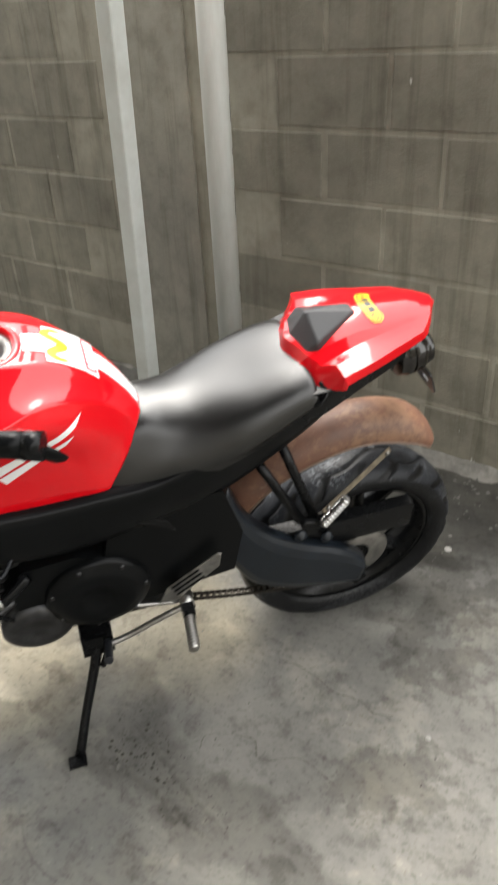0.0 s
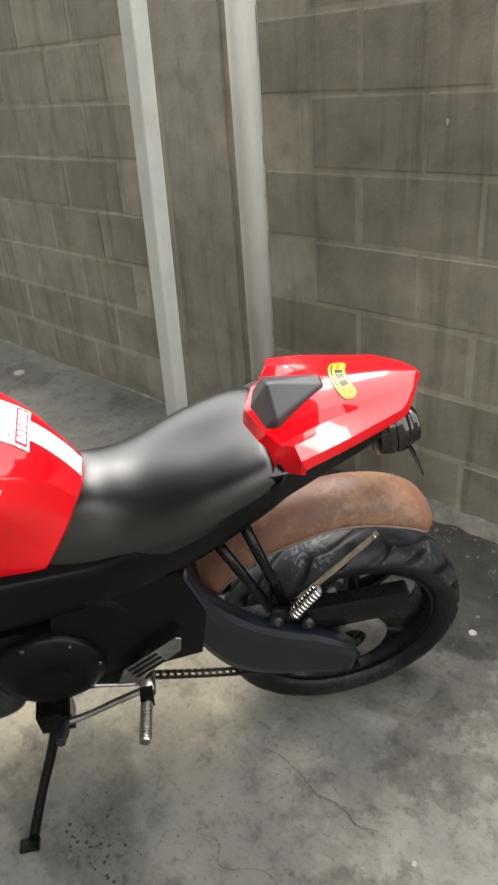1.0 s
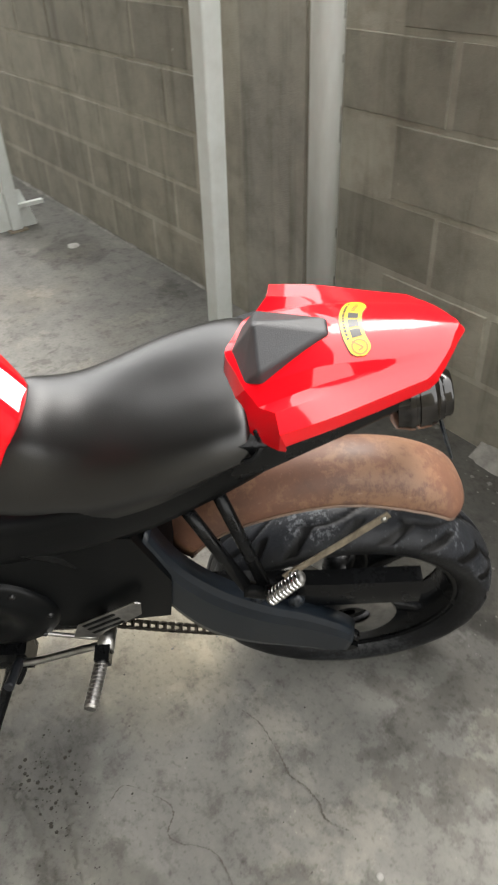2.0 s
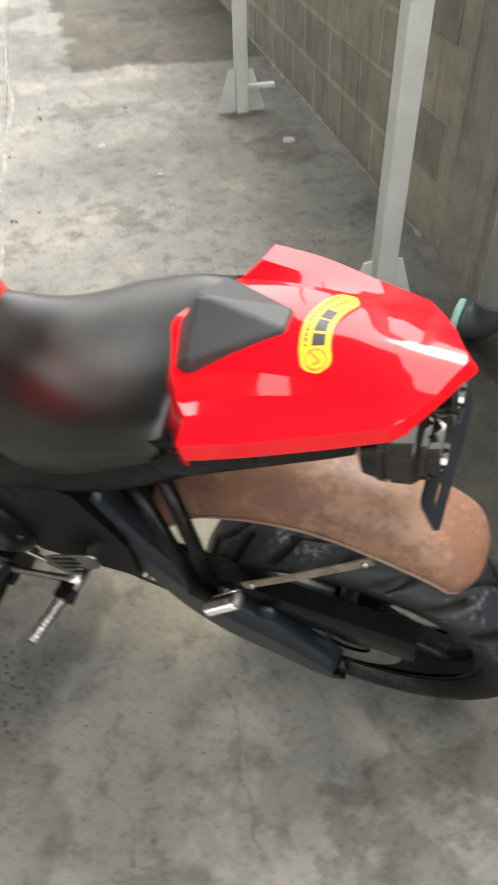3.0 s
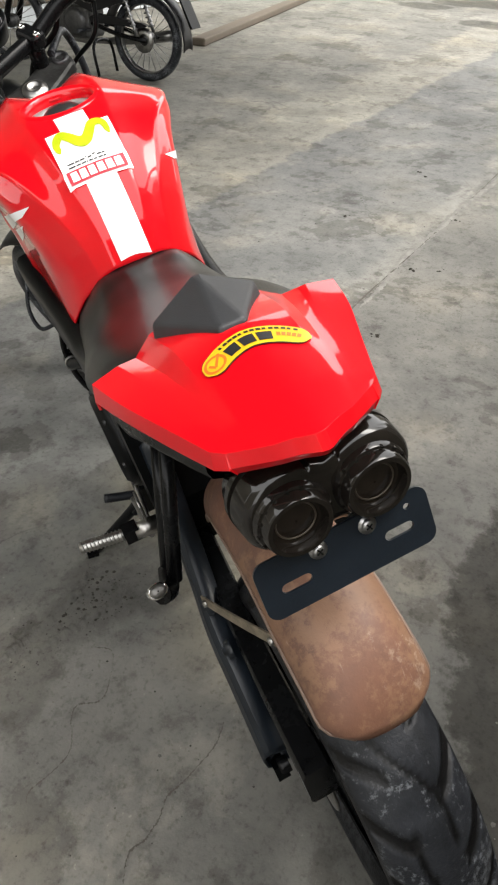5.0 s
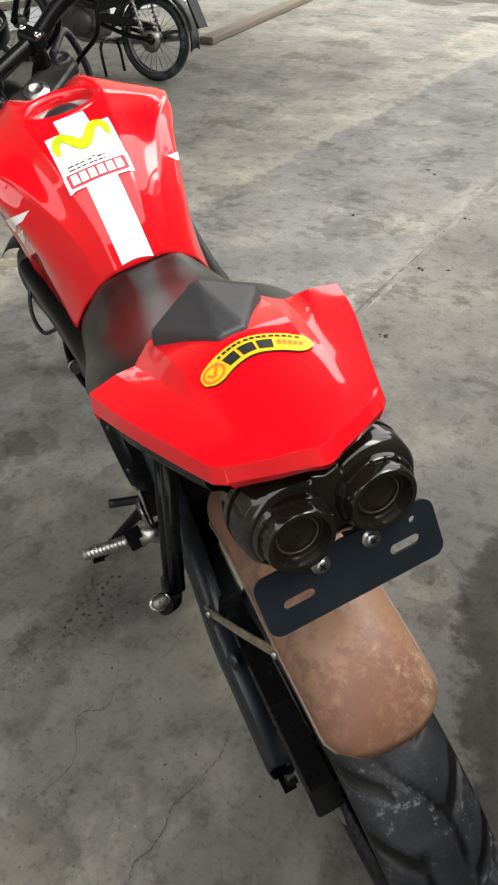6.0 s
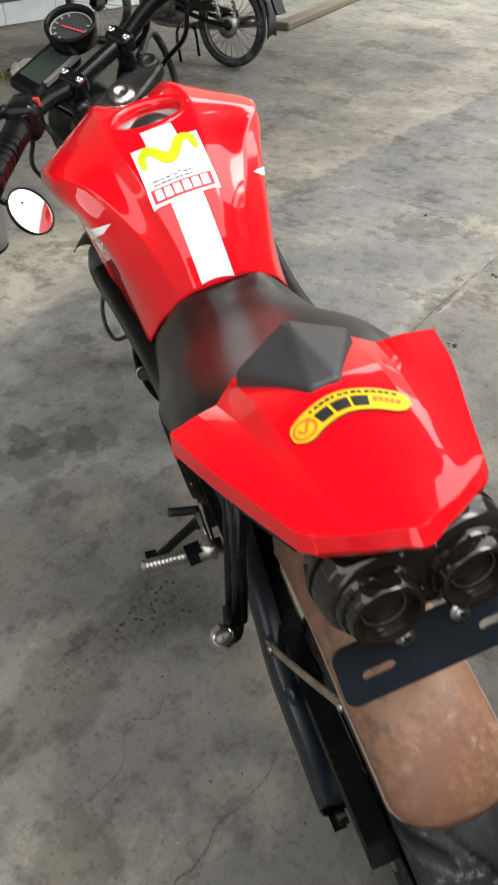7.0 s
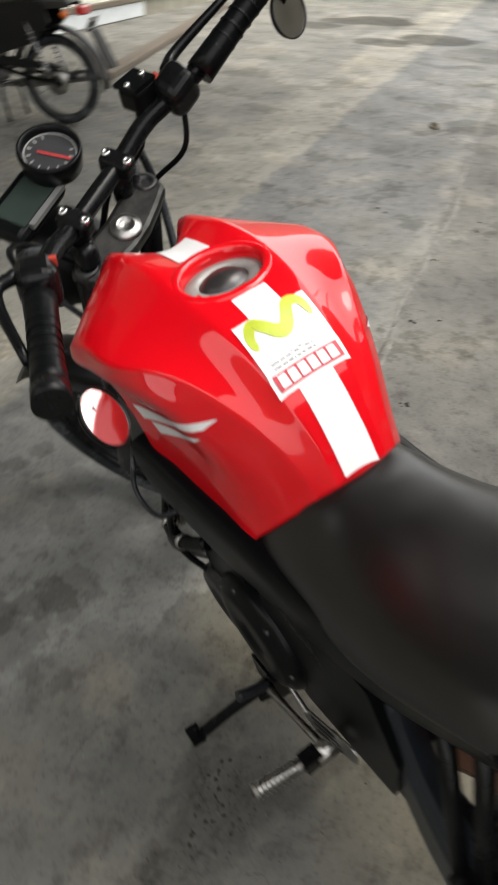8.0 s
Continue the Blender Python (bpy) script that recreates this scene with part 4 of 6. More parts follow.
rows = [[(x, y, z) for y, z in twin_outline(d)] for x, d in ((0.012, 0.016), (0.004, 0.004), (-0.010, 0.0015), (-0.012, 0.0), (-0.019, 0.0), (-0.020, 0.0035), (-0.024, 0.0035), (-0.025, 0.0005), (-0.044, 0.0025), (-0.049, 0.006), (-0.0515, 0.011), (-0.0525, 0.018))]
shell = grid_mesh("tail_lamp", rows, SMOKED, closed=True)
bm = bmesh.new()
bm.from_mesh(shell)
bmesh.ops.holes_fill(bm, edges=[e for e in bm.edges if e.is_boundary])
bm.to_mesh(shell)
bm.free()
lamp = part("tail_lamp", shell, bike, "smoked twin round tail lamp", m=pose(0.020, -0.006, 0.884, 0, 6.8, 0))
sharp(lamp, 35)
for s in (1, -1):
    m = pose(0, s * 0.0385, -0.002) @ Matrix.Rotation(-math.pi / 2, 4, "Y")
    body = lathe("lamp_pod", [(0.0410, 0.034), (0.0405, 0.0400), (0.0392, 0.0420), (0.0382, 0.0430), (0.0362, 0.0545), (0.0348, 0.0570), (0.0325, 0.0580), (0.0322, 0.0600), (0.0315, 0.0675), (0.0302, 0.0695), (0.0262, 0.0695), (0.0250, 0.064), (0.0240, 0.055)], SMOKED, 44, "z")
    pod = part("lamp_pod", body, lamp, m=m)
    sharp(pod, 30)
    part("lens", lathe("lens", [(0.0250, 0.058), (0.0215, 0.0565), (0.0156, 0.058), (0.008, 0.059), (0.001, 0.0595)], SMOKE, 36, "z"), pod, "smoked round lens")
    part("reflector_ring", lathe("reflector_ring", [(0.0180, 0.0585), (0.0187, 0.0595), (0.0198, 0.0585)], REFLECTOR, 36, "z"), pod, "brown reflector edge behind the lens")
    part("collar", lathe("collar", [(0.0405, 0.038), (0.0425, 0.039), (0.0425, 0.0415), (0.0405, 0.0425)], SMOKED, 44, "z"), pod)
    for k in range(16):
        w = 2 * math.pi * k / 16
        part("rib", box("rib", (0.0016, 0.0028, 0.006), SMOKED) if k == 0 and s == 1 else bpy.data.meshes["rib"], pod, m=Matrix.Rotation(w, 4, "Z") @ pose(0.0348, 0, 0.0555, 0, -9.9, 0))


def round_slot(cx, cz, hl, r, n=6):
    pts = []
    for k in range(n + 1):
        a = -math.pi / 2 + math.pi * k / n
        pts.append((cx + hl + r * math.cos(a), cz + r * math.sin(a)))
    for k in range(n + 1):
        a = math.pi / 2 + math.pi * k / n
        pts.append((cx - hl + r * math.cos(a), cz + r * math.sin(a)))
    return pts


def plate_mesh():
    """A flat bar with round corners and two slots, drawn out to a sheet."""
    bm = bmesh.new()
    hw, hh, r = 0.088, 0.0305, 0.012
    outer = []
    for cx, cy, a0 in ((hw - r, hh - r, 0), (-hw + r, hh - r, 90), (-hw + r, -hh + r, 180), (hw - r, -hh + r, 270)):
        for k in range(6):
            a = radians(a0 + 90 * k / 5)
            outer.append((cx + r * math.cos(a), cy + r * math.sin(a)))
    loops = [outer, round_slot(-0.053, -0.004, 0.010, 0.0052), round_slot(0.053, -0.004, 0.010, 0.0052), round_slot(0.066, 0.016, 0.0002, 0.0032)]
    edges = []
    for lp in loops:
        vs = [bm.verts.new((a, 0, b)) for a, b in lp]
        edges += [bm.edges.new((vs[i], vs[(i + 1) % len(vs)])) for i in range(len(vs))]
    bmesh.ops.triangle_fill(bm, edges=edges, use_beauty=True)
    # clear the slots if the fill closed them
    inside = []
    for f in bm.faces:
        q = f.calc_center_median()
        for c in (-0.053, 0.053):
            if math.hypot(max(abs(q.x - c) - 0.010, 0), q.z + 0.004) < 0.0051:
                inside.append(f)
        if math.hypot(q.x - 0.066, q.z - 0.016) < 0.003:
            inside.append(f)
    bmesh.ops.delete(bm, geom=inside, context="FACES_ONLY")
    return bm_mesh("plate_holder", bm, BLUEBLACK)


plate = part("plate_holder", plate_mesh(), bike, "dark blue-grey metal plate holder with two slots", m=pose(-0.050, -0.004, 0.829, 0, 0, -90) @ pose(0, 0, 0, -22, 0, 0))
thick(plate, 0.003, 0)
screw = lathe("screw", [(0.001, 0.004), (0.004, 0.0042), (0.0062, 0.002), (0.0065, 0), (0.009, 0), (0.009, -0.001)], mat("zinc_screw", (0.42, 0.42, 0.42), 0.35, metal=1.0, var=0.3, scale=90), 18, "y")
for s in (1, -1):
    sc = part("screw", screw, plate, "bright cross-head screw", m=pose(s * 0.025, -0.003, 0.018, 0, 0, 180))
    for turn in (30, 120):
        part("slot", box("slot", (0.0075, 0.0012, 0.0014), METALBLACK), sc, m=pose(0, 0.0042, 0, 0, turn, 0))

# rear wheel
AX = (0.036, 0.005, 0.285)
wheel = part("rear_wheel", lathe("rear_wheel", [(0.012, -0.07), (0.03, -0.07), (0.045, -0.04), (0.04, 0), (0.05, 0.045), (0.03, 0.065), (0.012, 0.065)], METALBLACK, 32), bike, "black cast rear wheel with dusty tyre", m=pose(*AX))
TYRE = [(0.212, -0.046), (0.222, -0.058), (0.240, -0.066), (0.256, -0.066), (0.266, -0.060), (0.276, -0.045), (0.2825, -0.024), (0.285, 0), (0.2825, 0.024), (0.276, 0.045), (0.266, 0.060), (0.256, 0.066), (0.240, 0.066), (0.222, 0.058), (0.212, 0.046)]


def tread_depth(ang, y):
    """How deep the tread is cut at an angle round the tyre and a place across it."""
    side = 1 if y > 0 else -1
    a = abs(y)
    deep = 0.0
    if a > 0.022:
        u = (ang * 20 / (2 * math.pi) + (0.5 if side > 0 else 0.0) + (a - 0.022) * 6.0 + 180 * (a - 0.022) ** 2) % 1.0
        d = min(abs(u - 0.5), 0.5) - (0.115 + 1.1 * (a - 0.022))
        deep = 0.0048 * min(1.0, max(0.0, 0.5 - d / 0.06)) * min(1.0, (a - 0.022) / 0.004) * (1.0 if a < 0.061 else max(0.0, (0.067 - a) / 0.006))
    u = (ang * 10 / (2 * math.pi)) % 1.0
    for k in (-1, 0, 1):
        v = u + k
        if -0.15 < v < 1.15:
            line = 0.024 - 0.046 * v + 0.010 * math.sin(2 * math.pi * v)
            deep = max(deep, 0.0045 * min(1.0, max(0.0, 1.5 - abs(y - line) / 0.0034)) * min(1.0, (v + 0.15) / 0.1, (1.15 - v) / 0.1))
    return deep


section = spline(TYRE, 5)
rows, cuts = [], []
for k in range(560):
    w = 2 * math.pi * k / 560
    row = []
    for r, y in section:
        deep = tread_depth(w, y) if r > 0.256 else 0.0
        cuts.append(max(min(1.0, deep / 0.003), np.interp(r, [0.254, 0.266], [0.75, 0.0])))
        row.append(((r - deep) * math.cos(w), y, (r - deep) * math.sin(w)))
    rows.append(row)
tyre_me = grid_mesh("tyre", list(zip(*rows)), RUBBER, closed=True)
groove_level = tyre_me.attributes.new("groove", "FLOAT", "POINT")
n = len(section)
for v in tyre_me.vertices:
    groove_level.data[v.index].value = cuts[(v.index % 560) * n + v.index // 560]
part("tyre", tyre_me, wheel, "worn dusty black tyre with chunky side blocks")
part("rim", lathe("rim", [(0.205, -0.046), (0.218, -0.05), (0.216, -0.042), (0.198, -0.034), (0.190, 0), (0.198, 0.034), (0.216, 0.042), (0.218, 0.05), (0.205, 0.046)], METALBLACK, 64), wheel)
for k in range(3):
    a = radians(90 + 120 * k + 18)
    for d in (-1, 1):
        b = a + d * 0.26
        rows = []
        for u in np.linspace(0, 1, 5):
            ang = a + (b - a) * min(1, u * 1.15)
            r = 0.045 + 0.155 * u
            w = 0.017 - 0.005 * u
            ca, sa_ = math.cos(ang), math.sin(ang)
            rows.append([(r * ca - w * sa_ * p, q, r * sa_ + w * ca * p) for p, q in ((-1, -0.014), (-0.6, -0.022), (0.6, -0.022), (1, -0.014), (1, 0.014), (0.6, 0.022), (-0.6, 0.022), (-1, 0.014))])
        part("spoke", grid_mesh("spoke", rows, METALBLACK, closed=True), wheel)
part("brake_disc", lathe("brake_disc", [(0.075, -0.062), (0.11, -0.062), (0.11, -0.058), (0.075, -0.058), (0.075, -0.062)], STEEL, 40), wheel, "steel rear brake disc")
part("sprocket", lathe("sprocket", [(0.04, 0.068), (0.088, 0.068), (0.091, 0.071), (0.088, 0.074), (0.04, 0.074)], STEEL, 42), wheel, "greasy steel rear sprocket")
part("axle_nut", lathe("axle_nut", [(0.001, 0.122), (0.012, 0.122), (0.014, 0.118), (0.014, 0.105)], METALBLACK, 6), wheel)

# swing arm, chain cover, chain
def bar_box(name, pts, wy, hz, material, parent=bike, label=""):
    """A rectangular arm through points (x, y, z)."""
    p = spline(pts, 5)
    rows = []
    for i in range(len(p)):
        t = p[min(i + 1, len(p) - 1)] - p[max(i - 1, 0)]
        t /= np.linalg.norm(t)
        up = np.array([-t[2], 0, t[0]])
        up = up if up[2] > 0 else -up
        u = i / (len(p) - 1)
        h = np.interp(u, np.linspace(0, 1, len(hz)), hz)
        w = np.interp(u, np.linspace(0, 1, len(wy)), wy)
        rows.append([tuple(p[i] + np.array([0, a * w / 2, 0]) + up * b * h / 2) for a, b in ((-1, -0.8), (-0.8, -1), (0.8, -1), (1, -0.8), (1, 0.8), (0.8, 1), (-0.8, 1), (-1, 0.8))])
    me = grid_mesh(name, rows, material, closed=True, smooth=False)
    n = len(rows)
    bm = bmesh.new()
    bm.from_mesh(me)
    bmesh.ops.holes_fill(bm, edges=[e for e in bm.edges if e.is_boundary])
    bmesh.ops.recalc_face_normals(bm, faces=bm.faces)
    bm.to_mesh(me)
    bm.free()
    ob = part(name, me, parent, label)
    sharp(ob, 30)
    return ob


bar_box("swing_arm", [(0.50, 0.072, 0.43), (0.30, 0.08, 0.43), (0.12, 0.088, 0.435), (-0.072, 0.091, 0.442)], (0.038, 0.038), (0.07, 0.085, 0.08), METALBLACK, label="glossy black box-section swing arm")
bar_box("swing_arm", [(0.50, -0.075, 0.40), (0.30, -0.09, 0.36), (0.16, -0.097, 0.325), (0.03, -0.098, 0.30)], (0.04, 0.034), (0.07, 0.08, 0.07), METALBLACK)
cov = []
for up_, lo_ in [((0.385, 0.675), (0.42, 0.60)), ((0.36, 0.60), (0.385, 0.47)), ((0.325, 0.54), (0.35, 0.385)), ((0.27, 0.485), (0.305, 0.325)), ((0.20, 0.445), (0.235, 0.295)), ((0.13, 0.41), (0.16, 0.275)), ((0.07, 0.365), (0.095, 0.262)), ((0.04, 0.33), (0.05, 0.258))]:
    yy = np.interp(up_[0], [0.04, 0.2, 0.385], [0.135, 0.13, 0.105])
    mid = [(up_[0] * (1 - f) + lo_[0] * f, up_[1] * (1 - f) + lo_[1] * f) for f in (0.06, 0.2, 0.8, 0.94)]
    cov.append([(up_[0] - 0.004, yy - 0.03, up_[1]), (up_[0], yy - 0.006, up_[1])] + [(x, yy + d, z) for (x, z), d in zip(mid, (0.001, 0.006, 0.004, -0.002))] + [(lo_[0], yy - 0.01, lo_[1]), (lo_[0] + 0.002, yy - 0.03, lo_[1])])
cover_rows = np.stack([spline(np.array(cov)[:, j], 4) for j in range(8)], axis=1)
cover = part("chain_cover", grid_mesh("chain_cover", cover_rows, BLUEBLACK), bike, "blue-black plastic chain cover")
thick(cover, 0.003)
sharp(cover, 12)
for x, z in ((0.149, 0.452), (0.215, 0.478)):
    part("bolt", lathe("bolt", [(0.001, 0.008), (0.006, 0.007), (0.007, 0.003), (0.014, 0.002), (0.015, -0.006)], BLUEBLACK, 14), cover, m=pose(x, 0.122, z))
SCRATCH = mat("scuffed_plastic", (0.2, 0.21, 0.22), 0.35, var=0.4, scale=90)
for (x0, z0), (x1, z1), w in (((0.352, 0.441), (0.275, 0.4), 0.0016), ((0.31, 0.466), (0.283, 0.451), 0.003), ((0.102, 0.293), (0.062, 0.298), 0.002), ((0.085, 0.275), (0.058, 0.279), 0.002)):
    drape("scratch", [[(x0 + (x1 - x0) * u, z0 + (z1 - z0) * u - w * math.sin(math.pi * (0.1 + 0.8 * u))), (x0 + (x1 - x0) * u, z0 + (z1 - z0) * u + w * math.sin(math.pi * (0.1 + 0.8 * u)))] for u in np.linspace(0, 1, 8)], cover.data, SCRATCH, cover, axis="y", lift=0.0016)
part("cover_clip", box("cover_clip", (0.035, 0.02, 0.02), PLASTIC, pose(0.045, 0.125, 0.262, 0, 35, 0)), cover)


def chain_link():
    bm = bmesh.new()
    for y in (-0.007, 0.007):
        for dx in (-0.0055, 0.0055):
            bmesh.ops.create_cone(bm, cap_ends=True, segments=10, radius1=0.0065, radius2=0.0065, depth=0.003, matrix=pose(dx, y, 0, 90))
        bmesh.ops.create_cube(bm, size=1, matrix=pose(0, y, 0) @ Matrix.Diagonal((0.011, 0.0028, 0.008, 1)))
    bmesh.ops.create_cone(bm, cap_ends=True, segments=8, radius1=0.004, radius2=0.004, depth=0.016, matrix=pose(-0.0055, 0, 0, 90))
    return bm_mesh("chain_link", bm, mat("chain_steel", (0.07, 0.06, 0.05), 0.4, metal=0.8, scale=80, color2=(0.02, 0.018, 0.016)))


link_me = chain_link()
chain = tagged(new("drive_chain"), "")
chain.parent = bike
for x0, z0, x1, z1 in ((0.52, 0.305, 0.06, 0.198), (0.52, 0.395, 0.06, 0.37)):
    n = int(math.hypot(x1 - x0, z1 - z0) / 0.0148)
    for i in range(n):
        u = i / (n - 1)
        part("chain_link", link_me, chain, m=pose(x0 + (x1 - x0) * u, 0.078, z0 + (z1 - z0) * u - 0.012 * math.sin(math.pi * u) * (z0 < 0.35), 0, -math.degrees(math.atan2(z1 - z0, x1 - x0)), 0))

# fender brace
brace = bar_box("fender_brace", [(0.006, 0.073, 0.652), (0.09, 0.10, 0.603), (0.172, 0.124, 0.556)], (0.003, 0.003), (0.017, 0.015), RUSTY, label="stained flat steel fender brace")
for u in (0.05, 0.93):
    part("bolt", lathe("bolt", [(0.001, 0.005), (0.005, 0.004), (0.0055, 0.0)], STEEL, 10), brace, m=pose(0.006 + 0.166 * u, 0.075 + 0.051 * u, 0.652 - 0.096 * u))

# passenger peg hanger
for a, b in (((0.325, 0.085, 0.73), (0.234, 0.148, 0.575)), ((0.272, 0.082, 0.76), (0.206, 0.146, 0.58))):
    part("hanger_tube", rod("hanger_tube", [a, b], 0.0105, METALBLACK, 12, 1), bike)
hang = part("passenger_peg", rod("passenger_peg", [(0.235, 0.150, 0.57), (0.20, 0.158, 0.575), (0.185, 0.17, 0.59)], 0.014, METALBLACK), bike, "folded passenger foot peg in bare metal")
DULL = mat("dull_alloy", (0.26, 0.255, 0.245), 0.5, metal=0.9, var=0.5, scale=60, bump=0.2, bump_scale=300)
pa, pb = Vector((0.200, 0.176, 0.583)), Vector((0.148, 0.170, 0.648))
along_peg = Matrix.Translation((pa + pb) / 2) @ (pb - pa).to_track_quat("X", "Y").to_matrix().to_4x4()
peg_me = lathe("peg_bar", [(0.001, -0.042), (0.006, -0.0415), (0.0095, -0.038), (0.0105, -0.033), (0.0105, 0.033), (0.0095, 0.038), (0.006, 0.0415), (0.001, 0.042)], DULL, 20, "x")
part("peg_bar", peg_me, hang, m=along_peg @ Matrix.Diagonal((1, 0.85, 1.1, 1)))
rib_me = lathe("peg_rib", [(0.0102, -0.0024), (0.0122, -0.0014), (0.0122, 0.0014), (0.0102, 0.0024)], CHROME, 20, "x")
for k in range(9):
    part("peg_rib", rib_me, hang, m=along_peg @ pose((k - 4) * 0.0082, 0, 0) @ Matrix.Diagonal((1, 0.85, 1.1, 1)))

# rider peg, heel plate, gear lever
heel = part("heel_plate", prism("heel_plate", [(0.545, 0.405), (0.528, 0.452), (0.418, 0.535), (0.408, 0.53), (0.412, 0.49), (0.485, 0.425), (0.50, 0.40)], 0.004, STEEL), bike, "brushed aluminium heel plate with slots", m=pose(0, 0.148, 0))
bevel(heel, 0.0015)
for k in range(3):
    part("slot", box("slot", (0.075, 0.006, 0.006), PLASTIC), heel, m=pose(0.476 + 0.006 * k, 0, 0.445 + 0.014 * k, 0, 36, 0))
peg = part("rider_peg", rod("rider_peg", [(0.487, 0.13, 0.395), (0.489, 0.175, 0.397)], 0.016, STEEL, 14, 1), bike, "knurled bare metal rider foot peg")
part("peg_joint", box("peg_joint", (0.026, 0.028, 0.03), METALBLACK, pose(0.491, 0.182, 0.398)), peg)
part("peg_bar", rod("peg_bar", [(0.492, 0.19, 0.398), (0.497, 0.23, 0.401), (0.503, 0.276, 0.405)], 0.0105, STEEL, 12), peg)
ridge = lathe("peg_ring", [(0.0105, -0.0012), (0.0125, -0.0006), (0.0125, 0.0006), (0.0105, 0.0012)], STEEL, 14, "y")
for k in range(11):
    part("peg_ring", ridge, peg, m=pose(0.4935 + 0.0008 * k, 0.20 + 0.007 * k, 0.399 + 0.0006 * k))
lever = part("gear_lever", rod("gear_lever", [(0.485, 0.150, 0.375), (0.56, 0.152, 0.345), (0.62, 0.152, 0.315), (0.668, 0.155, 0.305)], 0.007, STEEL), bike, "bare metal gear lever")
part("lever_rubber", rod("lever_rubber", [(0.668, 0.15, 0.308), (0.671, 0.18, 0.318), (0.674, 0.208, 0.328)], 0.0095, RUBBER, 12), lever)
part("link_rod", rod("link_rod", [(0.50, 0.145, 0.385), (0.58, 0.14, 0.40), (0.64, 0.135, 0.415)], 0.0045, STEEL, 8), lever)

# side stand
stand = part("side_stand", rod("side_stand", [(0.69, 0.125, 0.29), (0.705, 0.155, 0.24), (0.745, 0.222, 0.16), (0.778, 0.285, 0.088)], [0.014, 0.012, 0.0105, 0.0115], METALBLACK), bike, "black steel side stand")
part("stand_foot", box("stand_foot", (0.04, 0.026, 0.012), METALBLACK, pose(0.785, 0.297, 0.086, 15, 0, 0)), stand)
part("stand_bracket", box("stand_bracket", (0.07, 0.05, 0.07), METALBLACK, pose(0.69, 0.12, 0.29)), stand)
part("stand_spring", rod("stand_spring", [(0.665, 0.135, 0.30), (0.675, 0.15, 0.26), (0.69, 0.165, 0.235)], 0.007, METALBLACK), stand)

# engine and frame
engine = part("engine", box("engine", (0.36, 0.20, 0.20), METALBLACK, Matrix.Translation((0.69, 0, 0.40))), bike, "black engine with round clutch cover")
bevel(engine, 0.03, 3)
crank = part("crankcase_cover", lathe("crankcase_cover", [(0.001, 0.146), (0.03, 0.146), (0.034, 0.150), (0.07, 0.151), (0.088, 0.149), (0.092, 0.143), (0.102, 0.14), (0.108, 0.13), (0.108, 0.08)], PLASTIC, 40), engine, m=pose(0.665, 0, 0.475))
part("cover_bolt", lathe("cover_bolt", [(0.001, 0.008), (0.009, 0.007), (0.011, 0.0)], STEEL, 14), engine, "steel drain bolt", m=pose(0.644, 0.132, 0.394))
part("sprocket_cover", prism("sprocket_cover", [(0.60, 0.42), (0.57, 0.50), (0.60, 0.56), (0.70, 0.60), (0.80, 0.59), (0.84, 0.54), (0.82, 0.44), (0.74, 0.37), (0.64, 0.37)], 0.25, PLASTIC), engine)
part("cylinder", box("cylinder", (0.15, 0.15, 0.20), METALBLACK, pose(0.87, 0, 0.55, 0, 20, 0)), engine)
CYL = mat("cylinder_alloy", (0.09, 0.09, 0.092), 0.4, metal=0.7, var=0.4, scale=40)
for k in range(7):
    part("fin", box("fin", (0.17, 0.20, 0.008), CYL) if k == 0 else bpy.data.meshes["fin"], engine, m=pose(0.84 + 0.012 * k, 0, 0.49 + 0.024 * k, 0, 20, 0))
DARKALLOY = mat("dark_alloy", (0.07, 0.07, 0.072), 0.4, metal=0.7, var=0.5, scale=40, bump=0.2, bump_scale=150)
part("stator_cover", lathe("stator_cover", [(0.001, 0.136), (0.03, 0.136), (0.034, 0.14), (0.06, 0.138), (0.072, 0.13), (0.075, 0.10)], DARKALLOY, 32), engine, m=pose(0.80, 0, 0.40))
head = lathe("cover_screw", [(0.001, 0.006), (0.0045, 0.0055), (0.0055, 0.002), (0.0055, 0.0)], DARKALLOY, 10)
for k in range(7):
    w = radians(20 + 51.4 * k)
    part("cover_screw", head, crank, m=pose(0.097 * math.cos(w), 0.139, 0.097 * math.sin(w)))
for pts, r, m_ in (([(0.79, 0.125, 0.575), (0.85, 0.15, 0.545), (0.91, 0.145, 0.53), (0.97, 0.11, 0.54)], 0.012, METALBLACK), ([(0.83, 0.12, 0.50), (0.89, 0.148, 0.485), (0.95, 0.14, 0.46), (0.99, 0.10, 0.44)], 0.009, DARKALLOY), ([(0.86, 0.14, 0.62), (0.875, 0.152, 0.56), (0.86, 0.15, 0.50), (0.84, 0.13, 0.45)], 0.006, METALBLACK)):
    part("engine_hose", rod("engine_hose", pts, r, m_, 12, 5), engine)
clip_me = lathe("hose_clip", [(0.0125, -0.004), (0.0145, -0.003), (0.0145, 0.003), (0.0125, 0.004)], STEEL, 16, "x")
for x, y, z, a in ((0.846, 0.149, 0.547, 20), (0.912, 0.1445, 0.53, 0)):
    part("hose_clip", clip_me, engine, "bright hose clip", m=pose(x, y, z, 0, a, 0))
for s in (1, -1):
    part("frame_spar", rod("frame_spar", [(0.45, s * 0.09, 0.50), (0.50, s * 0.105, 0.62), (0.62, s * 0.11, 0.70), (0.85, s * 0.09, 0.79), (1.02, s * 0.03, 0.86)], 0.022, METALBLACK), bike)
part("frame_plate", prism("frame_plate", [(0.37, 0.43), (0.355, 0.56), (0.40, 0.70), (0.62, 0.71), (0.645, 0.55), (0.57, 0.40)], 0.252, PLASTIC), bike)
